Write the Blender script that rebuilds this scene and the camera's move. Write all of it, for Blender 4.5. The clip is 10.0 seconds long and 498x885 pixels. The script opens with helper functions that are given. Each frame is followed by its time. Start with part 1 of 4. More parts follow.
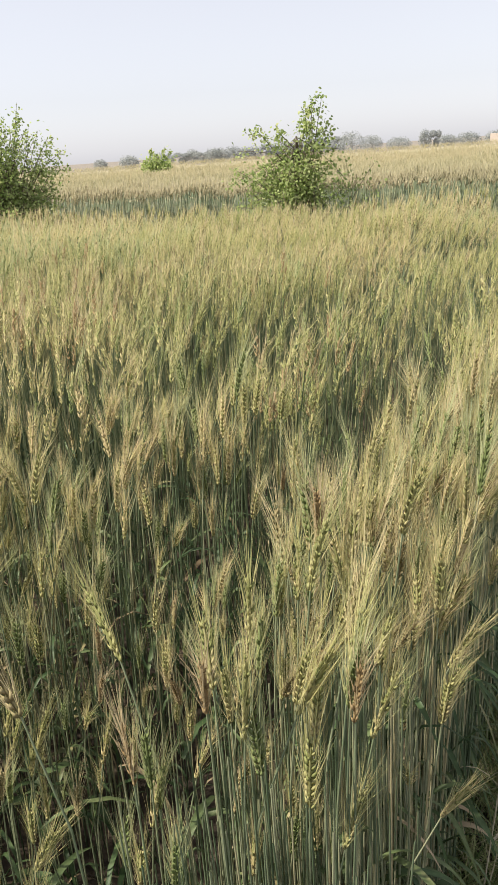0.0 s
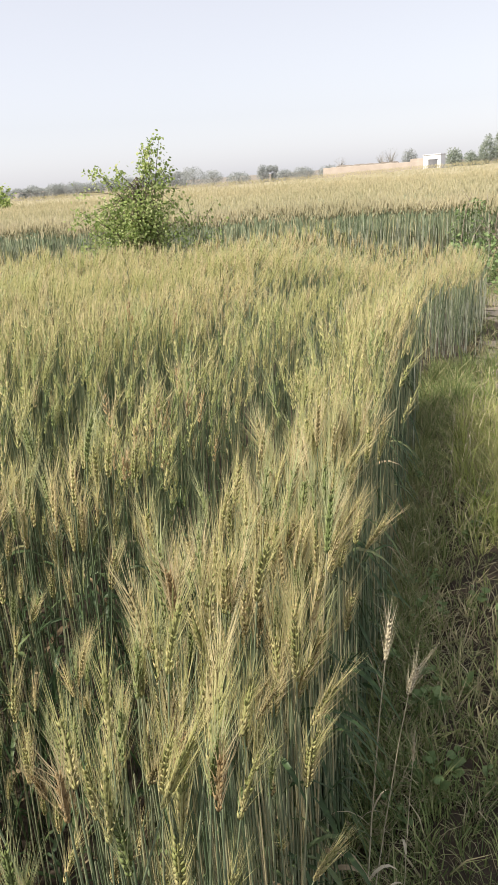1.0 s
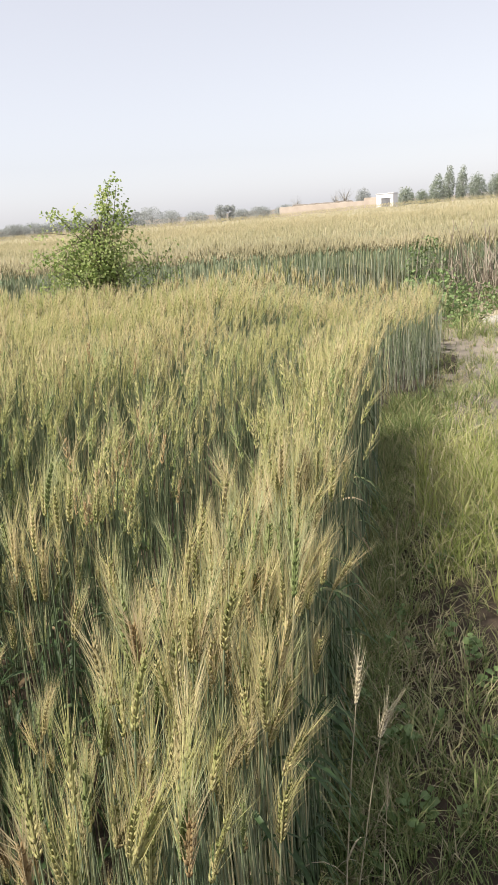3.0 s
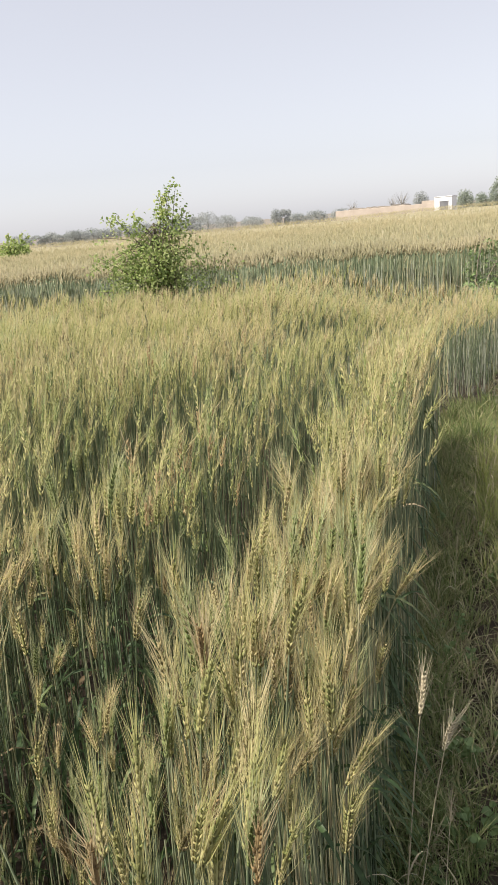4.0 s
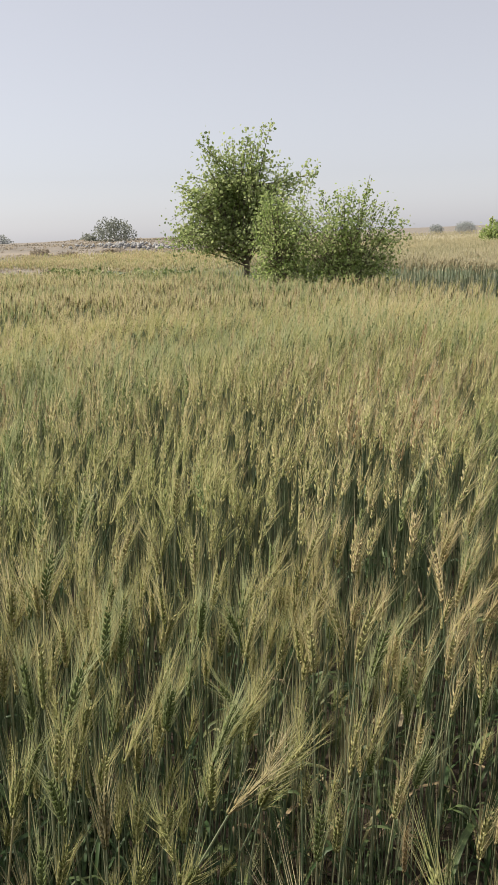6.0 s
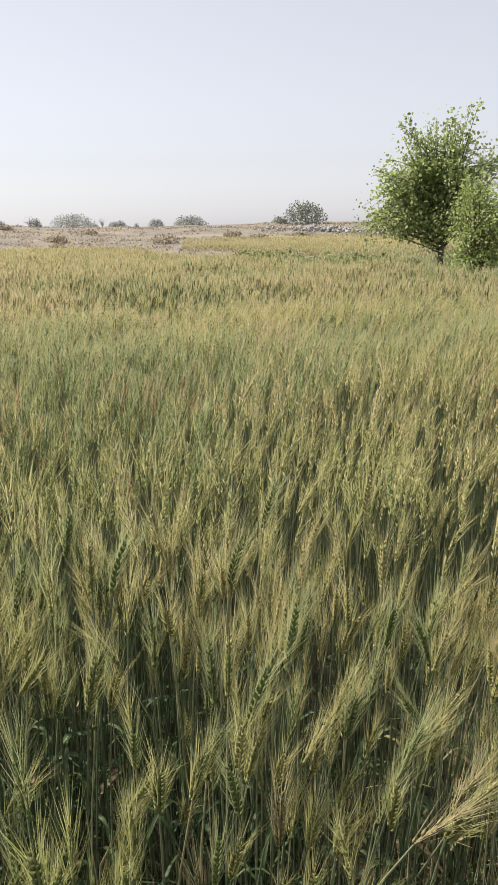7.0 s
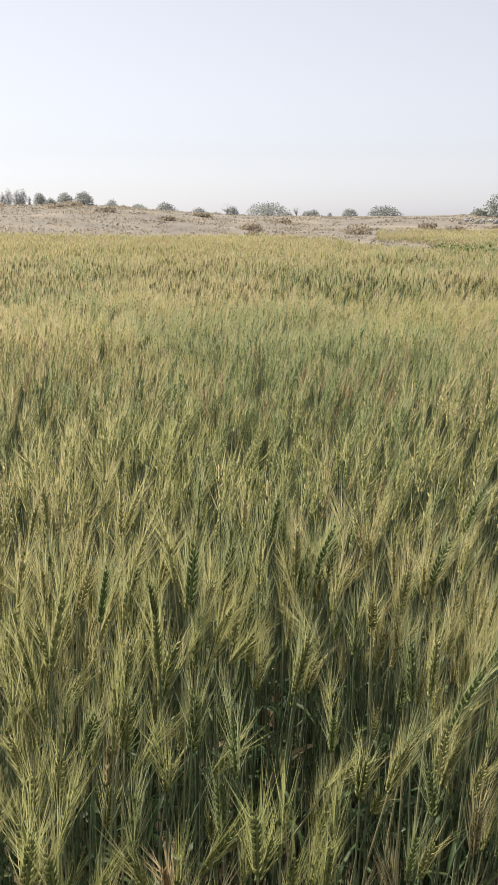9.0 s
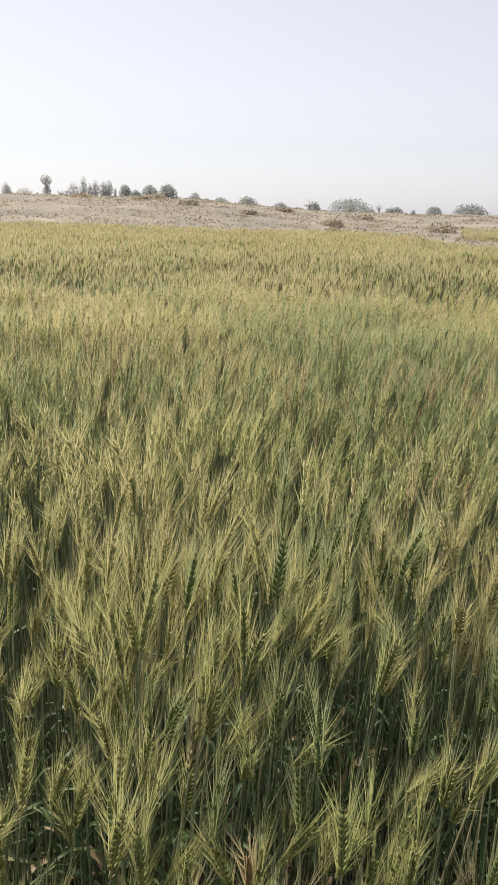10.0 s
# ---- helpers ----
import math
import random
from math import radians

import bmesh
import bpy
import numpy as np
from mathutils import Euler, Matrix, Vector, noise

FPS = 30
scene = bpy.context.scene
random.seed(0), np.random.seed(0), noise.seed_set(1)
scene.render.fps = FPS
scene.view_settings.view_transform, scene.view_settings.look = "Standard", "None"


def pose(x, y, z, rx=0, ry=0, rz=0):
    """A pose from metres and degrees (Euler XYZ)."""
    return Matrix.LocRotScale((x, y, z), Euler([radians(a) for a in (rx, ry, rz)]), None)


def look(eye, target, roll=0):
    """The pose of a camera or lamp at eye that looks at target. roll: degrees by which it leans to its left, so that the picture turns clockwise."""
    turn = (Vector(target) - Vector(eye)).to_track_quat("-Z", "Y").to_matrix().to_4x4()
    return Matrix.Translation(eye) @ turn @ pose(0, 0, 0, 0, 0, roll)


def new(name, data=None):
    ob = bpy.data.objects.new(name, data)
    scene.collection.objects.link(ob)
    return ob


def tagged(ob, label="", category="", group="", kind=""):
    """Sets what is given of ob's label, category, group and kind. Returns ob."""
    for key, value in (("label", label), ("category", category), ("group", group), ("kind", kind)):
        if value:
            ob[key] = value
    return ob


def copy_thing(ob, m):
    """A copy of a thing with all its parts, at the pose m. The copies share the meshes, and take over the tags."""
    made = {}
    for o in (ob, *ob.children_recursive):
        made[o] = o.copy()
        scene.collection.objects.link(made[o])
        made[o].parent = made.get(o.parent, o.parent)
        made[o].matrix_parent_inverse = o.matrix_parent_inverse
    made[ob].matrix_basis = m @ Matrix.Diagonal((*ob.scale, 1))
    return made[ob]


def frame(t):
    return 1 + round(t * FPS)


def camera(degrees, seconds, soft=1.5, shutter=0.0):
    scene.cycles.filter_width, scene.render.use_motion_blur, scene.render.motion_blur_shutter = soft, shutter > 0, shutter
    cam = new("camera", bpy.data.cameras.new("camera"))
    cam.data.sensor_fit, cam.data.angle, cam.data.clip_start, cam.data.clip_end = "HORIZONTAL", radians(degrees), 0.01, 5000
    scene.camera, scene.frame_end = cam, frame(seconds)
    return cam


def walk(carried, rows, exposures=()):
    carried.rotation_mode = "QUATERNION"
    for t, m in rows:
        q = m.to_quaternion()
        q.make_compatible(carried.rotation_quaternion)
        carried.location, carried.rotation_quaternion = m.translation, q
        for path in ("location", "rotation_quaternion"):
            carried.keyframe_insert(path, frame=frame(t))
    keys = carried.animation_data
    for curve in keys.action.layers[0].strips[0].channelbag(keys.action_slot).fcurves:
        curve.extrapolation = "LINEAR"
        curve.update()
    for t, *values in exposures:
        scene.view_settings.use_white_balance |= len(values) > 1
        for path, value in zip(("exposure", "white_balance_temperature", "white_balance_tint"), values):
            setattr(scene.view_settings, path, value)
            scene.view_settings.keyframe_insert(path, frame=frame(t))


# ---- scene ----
cam = camera(36.7, 10.0, soft=0.75)
PATH = [
    (0.0, (0.002, 0.001, 1.371), (-0.085, 1.865, 0.650), -4.0),
    (0.5, (0.013, 0.012, 1.416), (0.151, 1.867, 0.681), -3.9),
    (1.0, (0.029, 0.013, 1.431), (0.311, 1.876, 0.761), -4.3),
    (1.5, (0.035, 0.018, 1.437), (0.400, 1.886, 0.822), -4.2),
    (2.0, (0.040, 0.028, 1.437), (0.437, 1.890, 0.824), -4.6),
    (3.5, (0.026, 0.024, 1.441), (0.394, 1.904, 0.866), -4.8),
    (4.0, (0.014, 0.036, 1.438), (0.268, 1.937, 0.872), -5.1),
    (4.5, (-0.018, 0.045, 1.438), (-0.003, 1.968, 0.890), -4.1),
    (5.0, (-0.058, 0.043, 1.431), (-0.347, 1.947, 0.891), -2.0),
    (5.2, (-0.071, 0.044, 1.428), (-0.487, 1.925, 0.890), -2.2),
    (6.3, (-0.153, 0.241, 1.459), (-1.118, 1.909, 0.923), -1.8),
    (6.5, (-0.164, 0.234, 1.459), (-1.206, 1.854, 0.921), -1.4),
    (7.0, (-0.194, 0.221, 1.460), (-1.416, 1.702, 0.901), -1.5),
    (7.5, (-0.197, 0.200, 1.471), (-1.491, 1.614, 0.899), -1.4),
    (8.0, (-0.199, 0.192, 1.469), (-1.561, 1.541, 0.897), -1.4),
    (8.5, (-0.215, 0.175, 1.468), (-1.669, 1.423, 0.893), -0.7),
    (9.0, (-0.230, 0.157, 1.471), (-1.765, 1.303, 0.895), -0.4),
    (9.5, (-0.242, 0.141, 1.469), (-1.853, 1.178, 0.896), -0.1),
    (10.0, (-0.250, 0.128, 1.469), (-1.885, 1.117, 0.881), 0.8),
]
walk(cam, [(t, look(eye, target, roll)) for t, eye, target, roll in PATH],
     exposures=[(0.0, 0.7), (2.0, 0.78), (4.0, 0.62), (5.2, 0.55), (6.3, 0.3), (6.6, 0.33), (7.0, 0.5), (7.4, 0.56), (8.5, 0.52), (10.0, 0.5)])

# ---------------------------------------------------------------- light
SUN_AZ = radians(101)      # to the left of +y
SUN_EL = radians(51)
to_sun = Vector((-math.sin(SUN_AZ) * math.cos(SUN_EL), math.cos(SUN_AZ) * math.cos(SUN_EL), math.sin(SUN_EL)))

world = bpy.data.worlds.new("hazy_sky")
scene.world = world
world.use_nodes = True
wn = world.node_tree.nodes
wl = world.node_tree.links
sky = wn.new("ShaderNodeTexSky")
sky.sky_type = "NISHITA"
sky.sun_disc = False
sky.sun_elevation = SUN_EL
sky.sun_rotation = -SUN_AZ
sky.air_density = 1.0
sky.dust_density = 0.8
sky.ozone_density = 1.5
hsv = wn.new("ShaderNodeHueSaturation")
hsv.inputs["Saturation"].default_value = 0.35
mixw = wn.new("ShaderNodeMixRGB")            # a veil of dust evens the sky out
mixw.inputs["Fac"].default_value = 0.47
mixw.inputs["Color2"].default_value = (5.05, 5.0, 5.65, 1)
wl.new(sky.outputs[0], hsv.inputs["Color"])
wl.new(hsv.outputs[0], mixw.inputs["Color1"])
wl.new(mixw.outputs[0], wn["Background"].inputs["Color"])
wn["Background"].inputs["Strength"].default_value = 0.105

sun = new("sun", bpy.data.lights.new("sun", "SUN"))
sun.data.energy = 4.7
sun.data.angle = radians(1.5)
sun.data.color = (1.0, 0.925, 0.79)
sun.matrix_world = look((0, 0, 0), -to_sun)


# ---------------------------------------------------------------- materials
def material(name, stops, scale=6.0, fine=120.0, rough=0.7, see=0.0, island=0.25, bump=0.0, gloss=0.3, patch=0.6):
    """Procedural surface: patches of colour (stops) at two scales, a random value for every piece, fine relief."""
    m = bpy.data.materials.new(name)
    m.use_nodes = True
    n, l = m.node_tree.nodes, m.node_tree.links
    bsdf = n["Principled BSDF"]
    out = n["Material Output"]
    geo = n.new("ShaderNodeNewGeometry")
    big = n.new("ShaderNodeTexNoise")
    big.inputs["Scale"].default_value = scale
    big.inputs["Detail"].default_value = 3.0
    small = n.new("ShaderNodeTexNoise")
    small.inputs["Scale"].default_value = fine
    small.inputs["Detail"].default_value = 2.0
    for tex in (big, small):
        l.new(geo.outputs["Position"], tex.inputs["Vector"])
    rnd = geo.outputs["Random Per Island"]
    add = n.new("ShaderNodeMath")
    add.operation = "MULTIPLY_ADD"
    l.new(big.outputs["Fac"], add.inputs[0])
    add.inputs[1].default_value = patch * 2.0
    add.inputs[2].default_value = 0.5 - patch - island * 0.5
    add2 = n.new("ShaderNodeMath")
    add2.operation = "MULTIPLY_ADD"
    l.new(rnd, add2.inputs[0])
    add2.inputs[1].default_value = island
    l.new(add.outputs[0], add2.inputs[2])
    add3 = n.new("ShaderNodeMath")
    add3.operation = "MULTIPLY_ADD"
    l.new(small.outputs["Fac"], add3.inputs[0])
    add3.inputs[1].default_value = 0.35
    l.new(add2.outputs[0], add3.inputs[2])
    off = n.new("ShaderNodeMath")
    off.operation = "SUBTRACT"
    off.inputs[1].default_value = 0.175
    l.new(add3.outputs[0], off.inputs[0])
    ramp = n.new("ShaderNodeValToRGB")
    els = ramp.color_ramp.elements
    while len(els) < len(stops):
        els.new(0.5)
    for e, (p, c) in zip(els, stops):
        e.position = p
        e.color = (*c, 1)
    l.new(off.outputs[0], ramp.inputs["Fac"])
    l.new(ramp.outputs["Color"], bsdf.inputs["Base Color"])
    bsdf.inputs["Roughness"].default_value = rough
    bsdf.inputs["Specular IOR Level"].default_value = gloss
    if bump:
        b = n.new("ShaderNodeBump")
        b.inputs["Strength"].default_value = bump
        b.inputs["Distance"].default_value = 0.02
        l.new(small.outputs["Fac"], b.inputs["Height"])
        l.new(b.outputs["Normal"], bsdf.inputs["Normal"])
    if see:
        tr = n.new("ShaderNodeBsdfTranslucent")
        l.new(ramp.outputs["Color"], tr.inputs["Color"])
        mix = n.new("ShaderNodeMixShader")
        mix.inputs["Fac"].default_value = see
        l.new(bsdf.outputs[0], mix.inputs[1])
        l.new(tr.outputs[0], mix.inputs[2])
        l.new(mix.outputs[0], out.inputs["Surface"])
    return m


EAR = material("wheat_ear", [(0.0, (0.15, 0.18, 0.06)), (0.35, (0.26, 0.275, 0.10)), (0.65, (0.39, 0.37, 0.165)), (1.0, (0.53, 0.43, 0.24))], 1.1, 38, 0.65, 0.2, 0.6, gloss=0.3, patch=0.8)
EAR_GOLD = material("ripe_wheat_ear", [(0.0, (0.28, 0.265, 0.16)), (0.35, (0.385, 0.355, 0.23)), (0.65, (0.48, 0.43, 0.29)), (1.0, (0.56, 0.475, 0.335))], 0.5, 30, 0.8, 0.3, 0.35, gloss=0.1)
AWN_GOLD = material("ripe_wheat_awn", [(0.0, (0.50, 0.46, 0.285)), (0.5, (0.61, 0.55, 0.355)), (1.0, (0.69, 0.605, 0.415))], 0.5, 60, 0.8, 0.42, 0.5, gloss=0.1)
AWN = material("wheat_awn", [(0.0, (0.37, 0.40, 0.155)), (0.4, (0.55, 0.53, 0.245)), (0.7, (0.69, 0.615, 0.335)), (1.0, (0.75, 0.605, 0.375))], 1.1, 40, 0.7, 0.47, 0.6, gloss=0.3, patch=0.8)
EAR_TAN = material("tan_wheat_ear", [(0.0, (0.16, 0.15, 0.07)), (0.5, (0.27, 0.235, 0.115)), (1.0, (0.42, 0.335, 0.19))], 0.9, 38, 0.75, 0.2, 0.45, gloss=0.2, patch=0.6)
AWN_TAN = material("tan_wheat_awn", [(0.0, (0.58, 0.515, 0.29)), (0.5, (0.71, 0.615, 0.37)), (1.0, (0.79, 0.66, 0.42))], 0.9, 40, 0.75, 0.45, 0.5, gloss=0.2, patch=0.6)
EAR_RUST = material("rusty_wheat_ear", [(0.0, (0.20, 0.145, 0.07)), (0.5, (0.32, 0.235, 0.12)), (1.0, (0.45, 0.34, 0.20))], 0.9, 38, 0.8, 0.25, 0.3, gloss=0.1, patch=0.5)
AWN_RUST = material("rusty_wheat_awn", [(0.0, (0.48, 0.38, 0.22)), (0.5, (0.61, 0.50, 0.31)), (1.0, (0.70, 0.60, 0.42))], 0.9, 40, 0.8, 0.42, 0.4, gloss=0.1, patch=0.5)
EAR_GREEN = material("green_wheat_ear", [(0.0, (0.12, 0.16, 0.06)), (0.5, (0.19, 0.235, 0.09)), (1.0, (0.29, 0.32, 0.14))], 0.9, 38, 0.8, 0.25, 0.3, gloss=0.15, patch=0.5)
AWN_GREEN = material("green_wheat_awn", [(0.0, (0.38, 0.42, 0.20)), (0.5, (0.50, 0.525, 0.285)), (1.0, (0.62, 0.61, 0.37))], 0.9, 40, 0.8, 0.42, 0.4, gloss=0.1, patch=0.5)
BLEACHED = material("bleached_stem", [(0.0, (0.36, 0.39, 0.30)), (0.5, (0.50, 0.52, 0.41)), (1.0, (0.62, 0.61, 0.50))], 3.0, 60, 0.7, 0.2, 0.5)
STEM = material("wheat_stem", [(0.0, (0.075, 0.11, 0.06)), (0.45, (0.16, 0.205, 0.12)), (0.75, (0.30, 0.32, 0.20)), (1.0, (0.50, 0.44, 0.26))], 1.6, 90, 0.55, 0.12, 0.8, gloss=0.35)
# leaf colour lowered beyond its own green so the crop's inside looks shaded
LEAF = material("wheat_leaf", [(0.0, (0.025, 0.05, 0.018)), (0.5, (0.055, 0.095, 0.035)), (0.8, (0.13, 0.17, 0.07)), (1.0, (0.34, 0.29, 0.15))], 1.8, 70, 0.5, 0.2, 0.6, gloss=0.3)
STRAW = material("dry_straw", [(0.0, (0.20, 0.145, 0.085)), (0.5, (0.34, 0.26, 0.155)), (1.0, (0.50, 0.42, 0.28))], 3.0, 60, 0.7, 0.15, 0.7)
PALESTRAW = material("bleached_straw", [(0.0, (0.44, 0.37, 0.25)), (0.5, (0.56, 0.49, 0.35)), (1.0, (0.66, 0.60, 0.45))], 3.0, 60, 0.7, 0.2, 0.3)
GRASS = material("path_grass", [(0.0, (0.09, 0.14, 0.05)), (0.4, (0.21, 0.27, 0.10)), (0.7, (0.36, 0.39, 0.17)), (1.0, (0.55, 0.50, 0.29))], 1.4, 30, 0.7, 0.3, 0.8, gloss=0.15)
HAY = material("dry_grass", [(0.0, (0.26, 0.22, 0.13)), (0.5, (0.43, 0.38, 0.23)), (1.0, (0.60, 0.53, 0.35))], 3.0, 60, 0.75, 0.2, 0.7)
LUSH = material("yellow_green_grass", [(0.0, (0.20, 0.26, 0.07)), (0.5, (0.36, 0.40, 0.13)), (1.0, (0.52, 0.50, 0.24))], 2.0, 30, 0.7, 0.4, 0.8, gloss=0.15)
WEED = material("weed_leaf", [(0.0, (0.10, 0.16, 0.06)), (0.5, (0.19, 0.27, 0.11)), (1.0, (0.30, 0.37, 0.18))], 9.0, 60, 0.6, 0.3, 0.5, gloss=0.2)
# dark field soil, its colour lowered further to deepen the shade under the crop
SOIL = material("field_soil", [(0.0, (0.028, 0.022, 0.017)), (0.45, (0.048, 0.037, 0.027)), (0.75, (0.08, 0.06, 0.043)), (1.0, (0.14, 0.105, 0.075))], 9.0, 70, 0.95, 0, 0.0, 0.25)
BUSHLEAF = material("bush_leaf", [(0.0, (0.19, 0.26, 0.08)), (0.45, (0.36, 0.45, 0.16)), (0.8, (0.51, 0.57, 0.25)), (1.0, (0.60, 0.62, 0.33))], 3.0, 40, 0.5, 0.55, 0.9, gloss=0.35)
TREELEAF = material("tree_leaf", [(0.0, (0.20, 0.265, 0.09)), (0.5, (0.38, 0.45, 0.18)), (1.0, (0.54, 0.58, 0.30))], 3.0, 40, 0.5, 0.56, 0.9, gloss=0.35)
BARK = material("bark", [(0.0, (0.08, 0.06, 0.045)), (0.5, (0.17, 0.14, 0.10)), (1.0, (0.27, 0.23, 0.18))], 8, 90, 0.9, 0, 0.3, 0.8)
# distant foliage down to the grove: aerial haze is painted into the leaf colours
FARLEAF = material("hazed_far_foliage", [(0.0, (0.33, 0.345, 0.335)), (0.5, (0.365, 0.38, 0.365)), (1.0, (0.40, 0.415, 0.395))], 0.5, 3, 0.95, 0.6, 0.25, gloss=0.0)
# lightest of them, its colour raised to offset back light on the western trees
HAZELEAF = material("haze_pale_foliage", [(0.0, (0.64, 0.65, 0.65)), (0.5, (0.68, 0.69, 0.69)), (1.0, (0.72, 0.73, 0.72))], 0.5, 3, 0.95, 0.6, 0.2, gloss=0.0)
NORTHLEAF = material("hazed_treeline_foliage", [(0.0, (0.40, 0.42, 0.41)), (0.5, (0.44, 0.46, 0.445)), (1.0, (0.48, 0.495, 0.48))], 0.5, 3, 0.95, 0.55, 0.2, gloss=0.0)
MIDLEAF = material("hazed_shrub_foliage", [(0.0, (0.20, 0.215, 0.18)), (0.5, (0.255, 0.27, 0.225)), (1.0, (0.31, 0.325, 0.27))], 0.8, 6, 0.95, 0.55, 0.3, gloss=0.0)
GROVELEAF = material("hazed_grove_foliage", [(0.0, (0.33, 0.37, 0.30)), (0.5, (0.39, 0.43, 0.355)), (1.0, (0.45, 0.48, 0.41))], 0.8, 6, 0.95, 0.55, 0.3, gloss=0.0)
SCRUB = material("brown_scrub", [(0.0, (0.26, 0.23, 0.18)), (0.4, (0.34, 0.295, 0.23)), (0.7, (0.42, 0.36, 0.275)), (1.0, (0.50, 0.43, 0.33))], 0.4, 10, 0.95, 0.6, 0.4, gloss=0.0)
MUD = material("mud_wall", [(0.0, (0.36, 0.30, 0.25)), (0.5, (0.44, 0.375, 0.32)), (1.0, (0.52, 0.45, 0.39))], 0.7, 6, 0.95, 0, 0.0, 0.5)
WHITE = material("whitewash", [(0.0, (0.70, 0.69, 0.67)), (0.5, (0.80, 0.80, 0.79)), (1.0, (0.84, 0.84, 0.84))], 0.8, 8, 0.8, 0, 0.0, 0.3)
IRON = material("grey_iron", [(0.0, (0.14, 0.14, 0.15)), (1.0, (0.24, 0.24, 0.25))], 2.0, 12, 0.6)
DARKROOF = material("thatch_edge", [(0.0, (0.15, 0.13, 0.11)), (1.0, (0.30, 0.26, 0.22))], 1.5, 14, 0.95, 0, 0.3, 0.4)
PALE_EARTH = material("pale_earth", [(0.0, (0.30, 0.25, 0.19)), (0.5, (0.40, 0.335, 0.26)), (1.0, (0.48, 0.41, 0.32))], 2.0, 30, 0.95, 0, 0.0, 0.7)
STONE = material("pale_stone", [(0.0, (0.30, 0.28, 0.25)), (0.5, (0.42, 0.40, 0.36)), (1.0, (0.55, 0.52, 0.47))], 3.0, 40, 0.9, 0, 0.3, 0.6)
TWIG = material("dry_twig", [(0.0, (0.20, 0.16, 0.12)), (0.5, (0.33, 0.28, 0.22)), (1.0, (0.46, 0.41, 0.34))], 4.0, 60, 0.85, 0, 0.7)
RUBBLE = material("pale_rubble", [(0.0, (0.24, 0.24, 0.235)), (0.5, (0.33, 0.325, 0.32)), (1.0, (0.42, 0.41, 0.40))], 1.0, 12, 0.95, 0, 0.5, 0.3)


# ---------------------------------------------------------------- mesh helpers
class Pile:
    """Triangles gathered with numpy and turned into one mesh."""

    def __init__(self):
        self.v, self.f, self.m, self.n = [], [], [], 0

    def add(self, v, f, m):
        v = np.asarray(v, float).reshape(-1, 3)
        f = np.asarray(f, int).reshape(-1, 3)
        self.v.append(v)
        self.f.append(f + self.n)
        self.m.append(np.broadcast_to(np.asarray(m, int), (len(f),)))
        self.n += len(v)

    def spread(self, shape, where, turns, scales):
        """Many copies of one shape (v, f, m): places (n,3), 3x3 turns (n,3,3), scales (n,)."""
        v, f, m = shape
        k, c = len(where), len(v)
        if not k:
            return
        big = np.einsum("nij,vj->nvi", turns * scales[:, None, None], v) + where[:, None, :]
        self.v.append(big.reshape(-1, 3))
        self.f.append((f[None] + (np.arange(k) * c)[:, None, None]).reshape(-1, 3) + self.n)
        self.m.append(np.tile(m, k))
        self.n += k * c

    def mesh(self, name, mats):
        me = bpy.data.meshes.new(name)
        v = np.concatenate(self.v).astype(np.float32)
        f = np.concatenate(self.f).astype(np.int32)
        m = np.concatenate(self.m).astype(np.int32)
        me.vertices.add(len(v))
        me.vertices.foreach_set("co", v.ravel())
        me.loops.add(len(f) * 3)
        me.loops.foreach_set("vertex_index", f.ravel())
        me.polygons.add(len(f))
        me.polygons.foreach_set("loop_start", np.arange(0, len(f) * 3, 3, dtype=np.int32))
        for mat in mats:
            me.materials.append(mat)
        me.polygons.foreach_set("material_index", m)
        me.update(calc_edges=True)
        me.validate()
        return me


def part(name, data, parent, label=""):
    """One mesh under a thing or a part."""
    ob = new(name, data)
    ob.parent = parent
    return tagged(ob, label)


def thing(name, label, category, group="", at=(0, 0, 0), turn=0.0):
    ob = new(name)
    ob.empty_display_size = 0.1
    ob.location = at
    ob.rotation_euler = (0, 0, turn)
    return tagged(ob, label, category, group)


def frames_along(p):
    """Tangent and two normals at each point of a polyline."""
    p = np.asarray(p, float)
    t = np.gradient(p, axis=0)
    t /= np.linalg.norm(t, axis=1)[:, None] + 1e-9
    ref = np.array([0.0, 1.0, 0.0]) if abs(t[0][1]) < 0.9 else np.array([1.0, 0.0, 0.0])
    a = np.cross(t, ref)
    a /= np.linalg.norm(a, axis=1)[:, None] + 1e-9
    return p, t, a, np.cross(t, a)


def tube(p, radii, sides=5):
    """A tapered tube of triangles along a polyline."""
    p, t, a, b = frames_along(p)
    n = len(p)
    ang = np.arange(sides) * 2 * np.pi / sides
    r = np.broadcast_to(np.asarray(radii, float), (n,))
    v = p[:, None] + r[:, None, None] * (np.cos(ang)[None, :, None] * a[:, None] + np.sin(ang)[None, :, None] * b[:, None])
    f = []
    for i in range(n - 1):
        for j in range(sides):
            q, w = i * sides + j, i * sides + (j + 1) % sides
            f += [(q, w, w + sides), (q, w + sides, q + sides)]
    return v.reshape(-1, 3), np.array(f)


def ribbon(p, widths, fold=0.25, side=None):
    """A leaf blade with a keel: two rows of triangles along a polyline."""
    p, t, a, b = frames_along(p)
    if side is not None:
        a = np.broadcast_to(side, a.shape)
        b = np.cross(t, a)
    w = np.asarray(widths, float)[:, None]
    v = np.stack([p - a * w + b * w * fold, p, p + a * w + b * w * fold], 1).reshape(-1, 3)
    f = []
    for i in range(len(p) - 1):
        for j in range(2):
            q = i * 3 + j
            f += [(q, q + 1, q + 4), (q, q + 4, q + 3)]
    return v, np.array(f)


